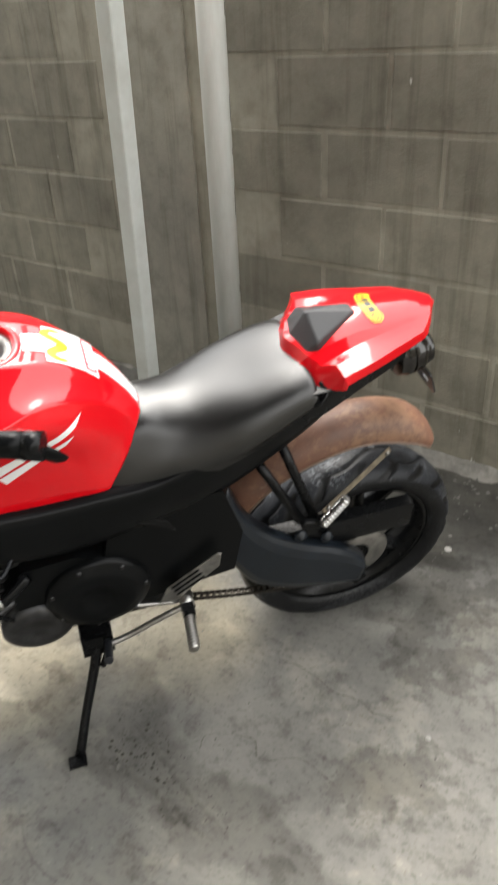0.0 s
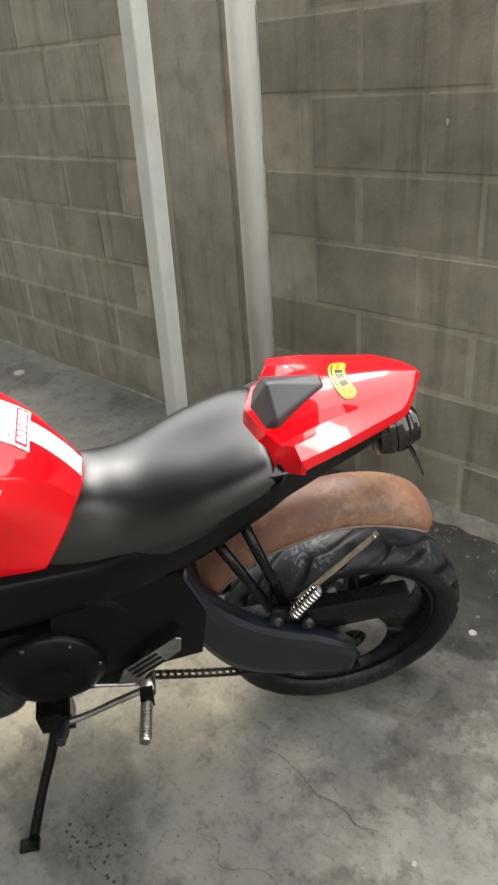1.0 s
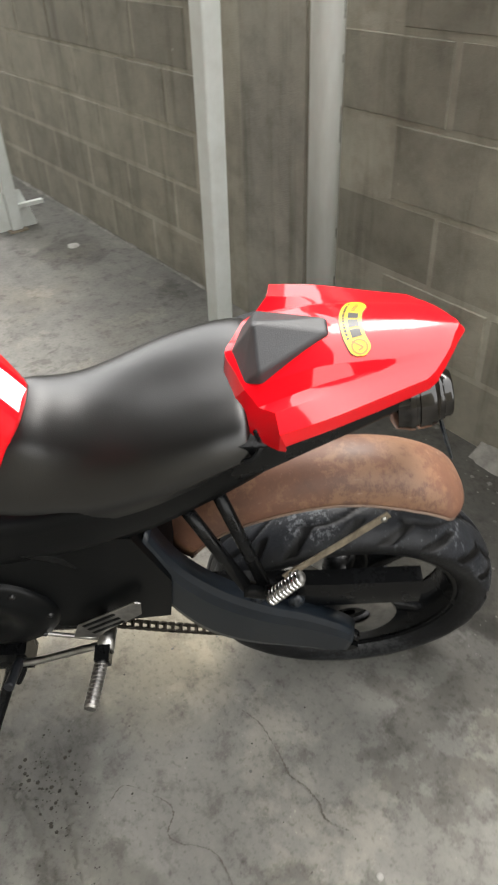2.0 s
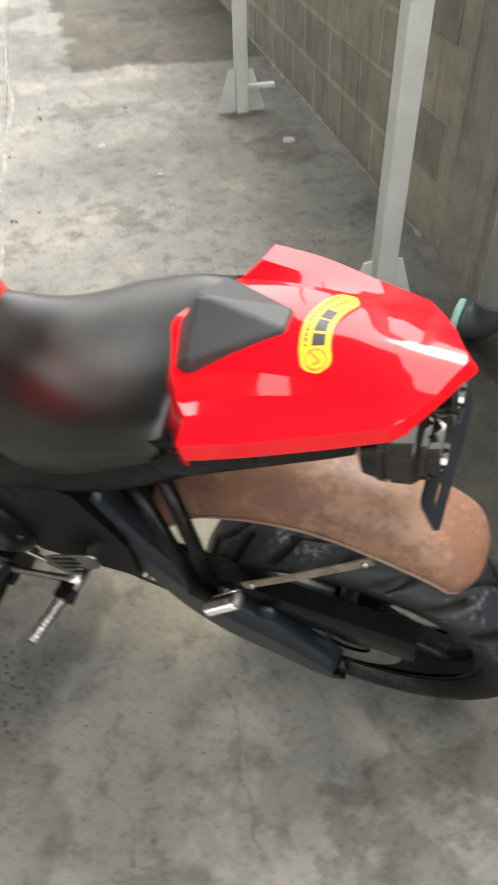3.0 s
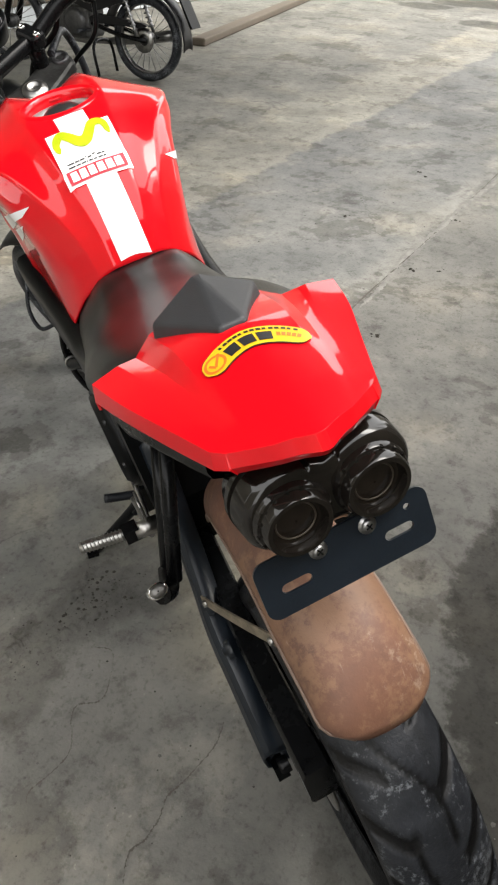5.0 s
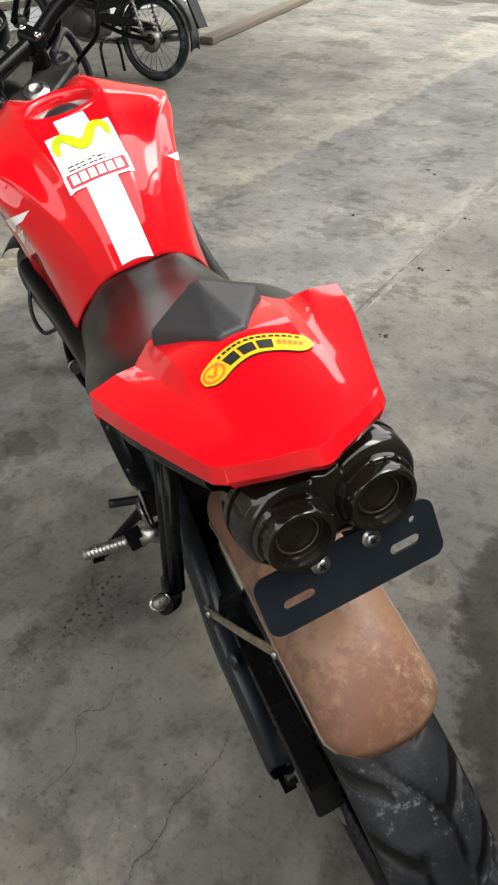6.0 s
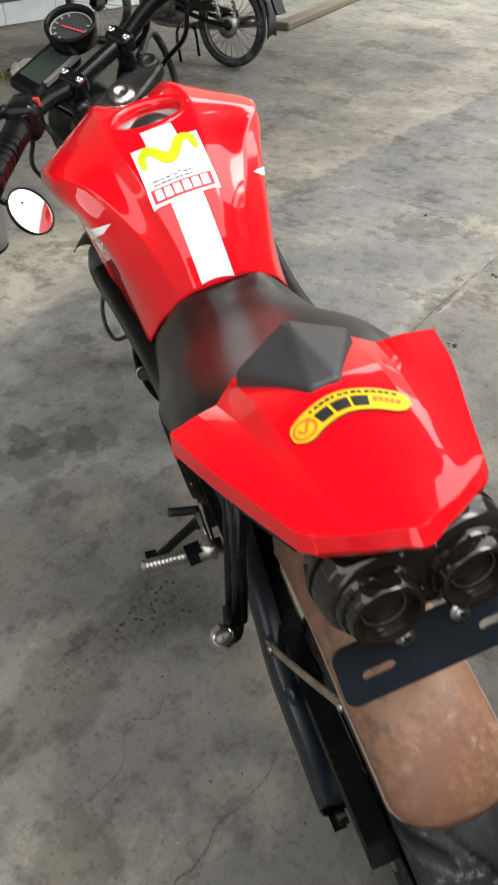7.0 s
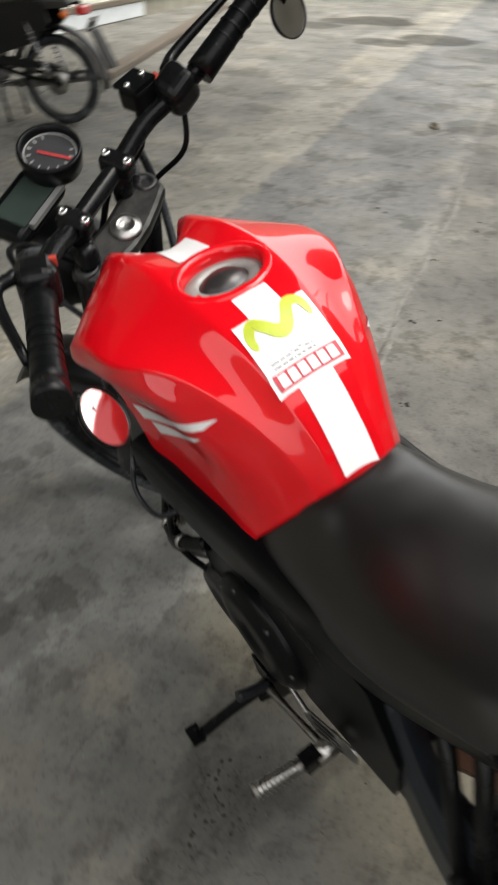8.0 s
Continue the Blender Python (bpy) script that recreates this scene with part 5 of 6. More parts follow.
part("shroud", prism("shroud", [(0.82, 0.76), (0.86, 0.80), (0.95, 0.80), (0.99, 0.70), (0.96, 0.56), (0.90, 0.52), (0.86, 0.62)], 0.26, PLASTIC), bike)
part("exhaust", rod("exhaust", [(0.95, -0.05, 0.45), (0.85, -0.1, 0.26), (0.55, -0.13, 0.26), (0.42, -0.17, 0.36)], 0.028, METALBLACK, 14), bike)
part("muffler", rod("muffler", [(0.46, -0.155, 0.33), (0.40, -0.162, 0.36), (0.33, -0.168, 0.385)], [0.034, 0.044, 0.04], METALBLACK, 20), bike, "short black muffler")
part("rear_brake_peg", rod("rear_brake_peg", [(0.49, -0.13, 0.39), (0.50, -0.27, 0.40)], 0.012, STEEL, 12, 1), bike)

# steering: turned to the left
STEER = 30
SM = pose(1.055, 0, 0.975, 0, -25, 0) @ pose(0, 0, 0, 0, 0, STEER)
fork = part("front_fork", prism("front_fork", [(-0.020, -0.100), (0.0, -0.11), (0.03, -0.105), (0.035, -0.07), (0.03, 0), (0.035, 0.07), (0.03, 0.105), (0.0, 0.11), (-0.020, 0.100), (-0.028, 0.06), (-0.034, 0.02), (-0.034, -0.02), (-0.028, -0.06)], 0.026, mat("grey_alloy", (0.05, 0.05, 0.048), 0.5, metal=0.7, var=0.7, scale=25, bump=0.2, bump_scale=150), axis="z"), bike, "front fork with a worn alloy top clamp", m=SM)
bevel(fork, 0.008)
part("stem_nut", lathe("stem_nut", [(0.001, 0.018), (0.010, 0.018), (0.011, 0.022), (0.015, 0.022), (0.02, 0.018), (0.024, 0.016), (0.024, 0.0)], STEEL, 24, "z"), fork, m=pose(-0.005, 0, 0.0))
for s in (1, -1):
    part("fork_cap", lathe("fork_cap", [(0.001, 0.012), (0.007, 0.012), (0.008, 0.016), (0.013, 0.017), (0.017, 0.016), (0.018, 0.0)], DARKALLOY, 24, "z"), fork, m=pose(0.01, s * 0.09, 0.0))
    part("fork_tube", rod("fork_tube", [(0.01, s * 0.09, 0.0), (0.01, s * 0.09, -0.35), (0.01, s * 0.09, -0.72)], [0.02, 0.02, 0.028], METALBLACK, 18, 1), fork)
fwheel = part("front_wheel", lathe("front_wheel", [(0.012, -0.06), (0.035, -0.05), (0.03, 0), (0.035, 0.05), (0.012, 0.06)], METALBLACK, 24), fork, m=pose(0.04, 0, -0.755))
part("tyre", lathe("tyre", [(0.212, -0.036), (0.235, -0.05), (0.262, -0.048), (0.28, -0.028), (0.287, 0), (0.28, 0.028), (0.262, 0.048), (0.235, 0.05), (0.212, 0.036)], RUBBER, 72), fwheel)
part("rim", lathe("rim", [(0.2, -0.036), (0.218, -0.04), (0.2, -0.02), (0.195, 0), (0.2, 0.02), (0.218, 0.04), (0.2, 0.036)], METALBLACK, 48), fwheel)
fspoke = box("spoke", (0.18, 0.03, 0.03), METALBLACK)
for k in range(3):
    part("spoke", fspoke, fwheel, m=Matrix.Rotation(radians(120 * k), 4, "Y") @ pose(0.11, 0, 0))
mud = [[(0.315 * math.cos(a), y, 0.315 * math.sin(a) - abs(y) ** 2 * 6) for y in np.linspace(-0.06, 0.06, 7)] for a in np.linspace(0.5, 2.6, 16)]
thick(part("front_mudguard", grid_mesh("front_mudguard", mud, PLASTIC), fork, m=pose(0.04, 0, -0.755)), 0.003)

BL = [(-0.122, 0.349, 0.190), (-0.06, 0.275, 0.148), (0.0, 0.195, 0.107), (0.026, 0.135, 0.085), (0.035, 0.085, 0.064), (0.036, 0.06, 0.060), (0.036, 0, 0.060)]
bar = part("handlebar", rod("handlebar", BL + [(x, -y, z) for x, y, z in reversed(BL[2:-1])] + [(-0.025, -0.258, 0.138), (-0.060, -0.378, 0.196)], 0.0142, METALBLACK, 14, 6), bike, "black handlebar turned to the left", m=SM)
RED_BUTTON = mat("red_button", (0.45, 0.05, 0.03), 0.5)
for s in (1, -1):
    g0 = np.array((-0.018, s * 0.222, 0.121))
    g1 = np.array((-0.122, 0.349, 0.190)) if s > 0 else np.array((-0.060, -0.378, 0.196))
    gd = (g1 - g0) / np.linalg.norm(g1 - g0)
    part("grip", rod("grip", [g0, (g0 + g1) / 2, g1], [0.0215, 0.0185, 0.0205], PLASTIC, 18), bar, "black rubber grip")
    for k in range(7):
        part("grip_ring", rod("grip_ring", [g0 + (g1 - g0) * (0.1 + 0.11 * k), g0 + (g1 - g0) * (0.115 + 0.11 * k)], 0.0202, PLASTIC, 16, 1), bar)
    along_bar = Matrix.Translation((0.005, s * 0.192, 0.106)) @ Vector(gd).to_track_quat("Y", "Z").to_matrix().to_4x4()
    sp = part("switch_pod", box("switch_pod", (0.054, 0.058, 0.062), METALBLACK), bar, "black switch housing", m=along_bar)
    bevel(sp, 0.018, 4)
    part("switch_button", box("switch_button", (0.012, 0.008, 0.012), RED_BUTTON, pose(-0.022, -0.008, 0.022)), sp, "red switch button")
    part("hand_lever", rod("hand_lever", [g0 + np.array((0.045, -s * 0.02, 0.0)), g0 + np.array((0.048, s * 0.02, 0.004)), g1 + np.array((0.052, -s * 0.03, -0.03))], [0.010, 0.008, 0.006], METALBLACK, 10), bar)
    part("lever_perch", rod("lever_perch", [g0 + np.array((0.045, -s * 0.03, -0.002)), g0 + np.array((0.0, -s * 0.02, 0))], 0.012, METALBLACK, 12, 1), bar)
    part("end_clamp", rod("end_clamp", [g1 - gd * 0.004, g1 + gd * 0.022], 0.0215, METALBLACK, 18, 1), bar)
    tip = g1 + (np.array((-0.051, -0.011, -0.037)) if s > 0 else np.array((-0.03, 0, -0.055)))
    mirror = part("mirror", rod("mirror", [g1 + gd * 0.012, g1 + gd * 0.012 + np.array((-0.02, 0, -0.018)), tip + np.array((0.012, 0, 0.008))], 0.0045, METALBLACK, 10), bar, "round bar-end mirror with black rim")
    face = look(tuple(tip), tuple(tip + np.array((0.79, s * 0.62 if s > 0 else s * 0.18, -0.95 if s > 0 else -0.7))))
    part("mirror_shell", lathe("mirror_shell", [(0.001, -0.014), (0.024, -0.011), (0.034, -0.004), (0.0365, 0.003), (0.034, 0.004), (0.033, 0.001)], PLASTIC, 40, "z"), mirror, m=face)
    part("mirror_glass", lathe("mirror_glass", [(0.00002, 0.002), (0.02, 0.002), (0.0335, 0.002)], MIRROR, 40, "z"), mirror, "mirror glass", m=face)
for s in (1, -1):
    cl = part("bar_clamp", box("bar_clamp", (0.05, 0.032, 0.032), METALBLACK, pose(0.036, s * 0.06, 0.063)), bar)
    bevel(cl, 0.009, 3)
    part("riser", rod("riser", [(0.03, s * 0.06, 0.0), (0.036, s * 0.06, 0.06)], 0.016, METALBLACK, 16, 1), bar)
    for t in (1, -1):
        part("clamp_bolt", lathe("clamp_bolt", [(0.002, 0.021), (0.003, 0.022), (0.006, 0.022), (0.0065, 0.016)], CHROME, 14, "z"), bar, m=pose(0.036 + t * 0.017, s * 0.06, 0.059))

# brake reservoir by the right switch
res = part("brake_reservoir", box("brake_reservoir", (0.040, 0.044, 0.034), PLASTIC), bar, "black brake fluid reservoir", m=pose(0.050, -0.158, 0.104, 0, 14, -12))
bevel(res, 0.007, 3)
part("reservoir_lid", box("reservoir_lid", (0.042, 0.046, 0.006), PLASTIC, pose(0, 0, 0.0198)), res, "black reservoir lid")
for u in (-1, 1):
    part("lid_screw", lathe("lid_screw", [(0.0005, 0.003), (0.004, 0.003), (0.0045, 0)], CHROME, 10, "z"), res, m=pose(0, 0.016 * u, 0.0226))
part("brake_hose", rod("brake_hose", [(0.05, -0.15, 0.12), (0.03, -0.12, 0.05), (0.06, -0.07, 0.0), (0.07, -0.04, -0.08)], 0.0055, PLASTIC, 10, 6), bar)
part("throttle_cable", rod("throttle_cable", [(0.0, -0.20, 0.09), (-0.02, -0.165, 0.03), (0.02, -0.13, -0.03), (0.04, -0.08, -0.1)], 0.0045, PLASTIC, 8, 6), bar)
part("clutch_cable", rod("clutch_cable", [(0.03, 0.19, 0.10), (0.08, 0.15, 0.08), (0.10, 0.08, 0.0), (0.06, 0.02, -0.1)], 0.0045, PLASTIC, 8, 6), bar)

# instruments
GLOSSBLACK = mat("glossy_dark_panel", (0.03, 0.042, 0.036), 0.12, var=0.2, scale=10, bump=0, coat=0.5)
DIAL = mat("dial_face", (0.03, 0.03, 0.032), 0.4, scale=20, bump=0)
dash = part("instrument_panel", box("instrument_panel", (0.075, 0.125, 0.026), PLASTIC), bike, "black instrument cluster with tachometer", m=SM @ pose(0.135, 0.045, 0.028, 0, 0, 0))
bevel(dash, 0.014, 3)
part("display", box("display", (0.05, 0.08, 0.004), GLOSSBLACK, pose(-0.004, 0.0, 0.0135)), dash, "dark unlit display")
part("display_bezel", box("display_bezel", (0.008, 0.085, 0.008), mat("silver_trim", (0.4, 0.4, 0.4), 0.3, metal=0.7), pose(-0.035, -0.01, 0.012)), dash)
tach = part("tachometer", lathe("tachometer", [(0.03, -0.03), (0.043, -0.02), (0.047, 0.008), (0.046, 0.014), (0.042, 0.014), (0.0405, 0.004), (0.04, 0.002)], PLASTIC, 44, "z"), dash, "round tachometer with a red needle", m=pose(-0.005, -0.078, 0.035, 0, 0, 0))
part("dial_face", lathe("dial_face", [(0.001, 0.002), (0.02, 0.002), (0.0405, 0.002)], DIAL, 44, "z"), tach)
white_ink = mat("white_ink", (0.4, 0.4, 0.39), 0.5, bump=0)
for k in range(11):
    w = radians(-40 + 26 * k)
    part("dial_tick", box("dial_tick", (0.006, 0.0018, 0.0008), white_ink) if k == 0 else bpy.data.meshes["dial_tick"], tach, m=Matrix.Rotation(w, 4, "Z") @ pose(0.031, 0, 0.0032))
part("dial_band", lathe("dial_band", [(0.0365, 0.003), (0.0385, 0.003)], white_ink, 44, "z"), tach)
part("needle", box("needle", (0.05, 0.002, 0.001), mat("red_needle", (0.8, 0.05, 0.06), 0.5, bump=0), pose(-0.008, 0.002, 0.0045, 0, 0, 12)), tach, "red needle")
part("ignition_lock", lathe("ignition_lock", [(0.001, 0.02), (0.014, 0.02), (0.018, 0.01), (0.018, -0.01)], METALBLACK, 20, "z"), bike, m=pose(1.02, 0.075, 0.985))
for pts, r in (([(1.10, -0.06, 1.02), (1.19, -0.11, 1.03), (1.20, -0.13, 0.94), (1.13, -0.10, 0.84), (1.06, -0.06, 0.80)], 0.0075), ([(1.0, 0.10, 1.02), (1.08, 0.15, 1.0), (1.11, 0.13, 0.92), (1.05, 0.09, 0.85)], 0.005), ([(0.93, 0.17, 1.0), (1.0, 0.19, 0.93), (1.03, 0.15, 0.85), (1.0, 0.08, 0.8)], 0.004), ([(0.90, 0.15, 0.74), (0.88, 0.178, 0.68), (0.83, 0.174, 0.655), (0.80, 0.14, 0.67)], 0.004)):
    part("cable", rod("cable", pts, r, RUBBER, 10, 6), bike)
part("headlamp", lathe("headlamp", [(0.001, -0.09), (0.05, -0.08), (0.08, -0.03), (0.085, 0.02), (0.07, 0.03), (0.001, 0.035)], PLASTIC, 32, "x"), bike, m=pose(1.22, 0.06, 0.90, 0, 10, STEER))

# ---- the yard's other things ----
CHROMED = mat("dull_chrome", (0.32, 0.32, 0.32), 0.3, metal=1.0, var=0.3, scale=25, bump=0.05)
PAINT = mat("black_paint", (0.008, 0.008, 0.009), 0.35, var=0.2, scale=6, bump=0.02, spec=0.3)
ALLOY = mat("engine_alloy", (0.1, 0.1, 0.1), 0.45, metal=0.7, var=0.4, scale=30, bump=0.2)


def spoked_wheel(name, parent, m, width=0.042):
    hub = part(name, lathe(name, [(0.01, -0.05), (0.045, -0.045), (0.05, -0.02), (0.04, 0.0), (0.05, 0.02), (0.045, 0.045), (0.01, 0.05)], ALLOY, 24), parent, m=m)
    part("tyre", lathe("tyre", [(0.235, -width * 0.8), (0.255, -width), (0.275, -width * 0.9), (0.287, -width * 0.5), (0.29, 0), (0.287, width * 0.5), (0.275, width * 0.9), (0.255, width), (0.235, width * 0.8)], RUBBER, 56), hub)
    part("rim", lathe("rim", [(0.225, -0.02), (0.24, -0.026), (0.238, -0.018), (0.222, 0), (0.238, 0.018), (0.24, 0.026), (0.225, 0.02)], CHROMED, 48), hub)
    wire = rod("spoke", [(0.045, 0, 0), (0.228, 0, 0)], 0.0022, CHROMED, 6, 1)
    for k in range(24):
        part("spoke", wire, hub, m=Matrix.Rotation(2 * math.pi * k / 24, 4, "Y") @ pose(0, 0.03 * (1 if k % 2 else -1), 0, 0, 0, -9 * (1 if k % 2 else -1)))
    return hub


def commuter(x, y, yaw, label):
    e = tagged(new("motorcycle"), label, "motorcycle")
    e.matrix_basis = pose(x, y, 0, 0, 0, yaw)
    spoked_wheel("rear_wheel", e, pose(0, 0, 0.29))
    spoked_wheel("front_wheel", e, pose(1.28, 0, 0.29, 0, 0, 14), 0.036)
    for s in (1, -1):
        part("swing_arm", rod("swing_arm", [(-0.04, s * 0.09, 0.29), (0.2, s * 0.09, 0.31), (0.45, s * 0.07, 0.36)], 0.016, METALBLACK, 10), e)
        shock = part("shock_absorber", rod("shock_absorber", [(0.02, s * 0.12, 0.32), (0.10, s * 0.12, 0.52), (0.16, s * 0.12, 0.66)], 0.012, CHROMED, 12), e, "chrome spring shock absorber")
        coil = lathe("coil", [(0.02, -0.006), (0.026, 0), (0.02, 0.006)], CHROMED, 16, "z")
        for k in range(9):
            part("coil", coil, shock, m=pose(0.04 + 0.0115 * k, s * 0.12, 0.36 + 0.0285 * k, 0, 20, 0))
        part("fork_leg", rod("fork_leg", [(1.28, s * 0.075, 0.29), (1.18, s * 0.075, 0.55), (1.06, s * 0.075, 0.88)], [0.026, 0.022, 0.018], METALBLACK, 14), e)
        part("side_panel", prism("side_panel", [(-0.02, 0.66), (0.10, 0.54), (0.40, 0.44), (0.60, 0.50), (0.64, 0.70), (0.42, 0.75), (0.02, 0.78)], 0.02, PAINT), e, m=pose(0, s * 0.12, 0))
        part("foot_peg", rod("foot_peg", [(0.45, s * 0.1, 0.32), (0.45, s * 0.26, 0.33)], 0.013, RUBBER, 10, 1), e)
        part("turn_signal", lathe("turn_signal", [(0.001, 0.03), (0.02, 0.02), (0.026, 0.0), (0.01, -0.02)], ORANGE, 16, "x"), e, m=pose(-0.16, s * 0.17, 0.72, 0, 0, 180))
    eng = part("engine", box("engine", (0.34, 0.22, 0.22), ALLOY, Matrix.Translation((0.62, 0, 0.36))), e, "dark alloy engine")
    bevel(eng, 0.03, 3)
    part("crankcase_cover", lathe("crankcase_cover", [(0.001, 0.135), (0.07, 0.135), (0.095, 0.12), (0.1, 0.09)], ALLOY, 28), eng, m=pose(0.58, 0, 0.36))
    fin = box("fin", (0.16, 0.19, 0.007), ALLOY)
    for k in range(8):
        part("fin", fin, eng, m=pose(0.74 + 0.008 * k, 0, 0.47 + 0.022 * k, 0, 18, 0))
    rear_sprocket = lathe("sprocket", [(0.04, 0.06), (0.085, 0.06), (0.088, 0.064), (0.04, 0.066)], STEEL, 36)
    part("sprocket", rear_sprocket, e, m=pose(0, 0, 0.29))
    part("chain_guard", bpy.data.meshes["chain_guard"] if "chain_guard" in bpy.data.meshes else prism("chain_guard", [(-0.06, 0.39), (0.0, 0.405), (0.40, 0.43), (0.46, 0.40), (0.44, 0.37), (0.0, 0.37)], 0.04, PAINT), e, m=pose(0, 0.075, 0))
    rows = [[(0.72, 0, 0.80), (0.72, 0.09, 0.77), (0.72, 0.125, 0.70), (0.72, 0.11, 0.64)], [(0.85, 0, 0.86), (0.85, 0.11, 0.82), (0.85, 0.145, 0.73), (0.85, 0.12, 0.66)], [(0.98, 0, 0.86), (0.98, 0.09, 0.83), (0.98, 0.11, 0.76), (0.98, 0.09, 0.70)], [(1.03, 0, 0.82), (1.03, 0.05, 0.80), (1.03, 0.06, 0.76), (1.03, 0.05, 0.72)]]
    part("fuel_tank", grid_mesh("fuel_tank", sheet(mirrored([[(x - 0.2 if i == 0 else x - 0.05, y, z) for x, y, z in r] for i, r in enumerate(rows)]), 5, 5), PAINT), e, "black fuel tank")
    rows = [[(0.60, 0, 0.78), (0.60, 0.08, 0.765), (0.60, 0.1, 0.71)], [(0.35, 0, 0.775), (0.35, 0.11, 0.76), (0.35, 0.13, 0.70)], [(0.05, 0, 0.81), (0.05, 0.11, 0.795), (0.05, 0.12, 0.73)], [(-0.14, 0, 0.82), (-0.14, 0.09, 0.805), (-0.14, 0.1, 0.75)], [(-0.17, 0, 0.78), (-0.17, 0.08, 0.77), (-0.17, 0.08, 0.74)]]
    part("seat", grid_mesh("seat", sheet(mirrored(rows), 4, 4), SEAT), e, "black dual seat")
    rows = [[(r * math.cos(a), y, 0.29 + r * math.sin(a) - 4 * y * y) for y in np.linspace(-0.07, 0.07, 7)] for a, r in [(radians(d), 0.35) for d in range(20, 196, 11)]]
    thick(part("rear_fender", grid_mesh("rear_fender", [[(x, y, z) for x, y, z in r] for r in rows], PAINT), e), 0.003)
    part("mud_flap", prism("mud_flap", [(-0.30, 0.62), (-0.28, 0.63), (-0.40, 0.40), (-0.42, 0.40)], 0.13, PLASTIC), e, "grey plate bracket and mud flap")
    tl = part("tail_lamp", box("tail_lamp", (0.06, 0.13, 0.06), mat("red_lens", (0.55, 0.01, 0.015), 0.15, coat=0.8, bump=0), Matrix.Translation((-0.22, 0, 0.735))), e, "red tail lamp")
    bevel(tl, 0.015, 3)
    part("licence_plate", box("licence_plate", (0.006, 0.15, 0.1), mat("plate_grey", (0.4, 0.4, 0.4), 0.5, scale=30), pose(-0.275, 0, 0.655, 0, -28, 0)), e, "pale number plate")
    part("lettering_bar", box("lettering_bar", (0.002, 0.11, 0.035), BLACKINK, pose(-0.2795, 0, 0.655, 0, -28, 0)), e)
    part("exhaust", rod("exhaust", [(0.82, -0.05, 0.42), (0.80, -0.1, 0.22), (0.5, -0.14, 0.21), (0.2, -0.15, 0.25), (-0.15, -0.16, 0.31)], [0.022, 0.022, 0.024, 0.04, 0.042], CHROMED, 16), e, "chrome exhaust")
    part("handlebar", rod("handlebar", [(0.86, 0.36, 1.0), (0.95, 0.2, 1.03), (1.02, 0.0, 0.98), (0.95, -0.2, 1.03), (0.86, -0.36, 1.0)], 0.012, METALBLACK, 10), e)
    part("headlamp", lathe("headlamp", [(0.001, -0.1), (0.06, -0.08), (0.085, 0.0), (0.08, 0.03), (0.001, 0.04)], PAINT, 28, "x"), e, m=pose(1.14, 0, 0.86))
    part("centre_stand", rod("centre_stand", [(0.38, 0.13, 0.005), (0.42, 0.12, 0.2), (0.44, 0, 0.24), (0.42, -0.12, 0.2), (0.38, -0.13, 0.005)], 0.012, METALBLACK, 10), e)
    rows = [[(0.325 * math.cos(a), y, 0.325 * math.sin(a) - 4 * y * y) for y in np.linspace(-0.05, 0.05, 7)] for a in np.linspace(0.55, 2.7, 14)]
    thick(part("front_fender", grid_mesh("front_fender", rows, PAINT), e, m=pose(1.28, 0, 0.29, 0, 0, 14)), 0.003)
    return e


commuter(-2.96, -1.69, -84, "black commuter motorcycle parked with its nose to the white wall")


def crumpled(name, label, category, material, at, size, seed, squash=0.55):
    bm = bmesh.new()
    bmesh.ops.create_icosphere(bm, subdivisions=4, radius=1.0)
    for v in bm.verts:
        n = noise.fractal(v.co * 1.6 + Vector((seed, 0, 0)), 1.0, 2.0, 4)
        c = noise.cell(v.co * 2.5 + Vector((0, seed, 0)))
        v.co *= 1 + 0.35 * n + 0.12 * c
        v.co.z = max(v.co.z * squash, -0.25)
    lo = min(v.co.z for v in bm.verts)
    for v in bm.verts:
        v.co.z -= lo
    bmesh.ops.scale(bm, vec=size, verts=bm.verts)
    ob = part(name, bm_mesh(name, bm, material, False), None)
    ob.matrix_basis = pose(*at, 0)
    return tagged(ob, label, category)


pot = tagged(new("container"), "smooth silver-grey rounded container standing on the floor", "container")
pot.matrix_basis = pose(0.32, -0.51, 0)
SILVER = mat("silver_paint", (0.24, 0.24, 0.235), 0.35, metal=0.4, var=0.3, scale=6, bump=0.05)
part("shell", lathe("shell", [(0.001, 0.265), (0.05, 0.26), (0.095, 0.235), (0.125, 0.19), (0.14, 0.12), (0.138, 0.05), (0.13, 0.012), (0.12, 0.004)], SILVER, 40, "z"), pot)
part("base_rim", lathe("base_rim", [(0.11, 0.0), (0.131, 0.0), (0.134, 0.006), (0.131, 0.014), (0.12, 0.014)], PLASTIC, 40, "z"), pot, "dark rubber rim")
BLUE = mat("blue_plastic", (0.01, 0.22, 0.55), 0.35, var=0.3, scale=20, bump=0.3, bump_scale=40)
CLEAR = mat("clear_plastic", (0.55, 0.53, 0.5), 0.3, var=0.4, scale=25, bump=0.3, bump_scale=40)
crumpled("plastic_bag", "crumpled blue plastic bag lying on the floor", "bag", BLUE, (-1.58, -2.16), (0.13, 0.16, 0.13), 3.0)
crumpled("plastic_bag", "crumpled clear plastic bag with rubbish on the floor", "bag", CLEAR, (-1.66, -2.42), (0.15, 0.18, 0.15), 8.0)
rng = random.Random(9)
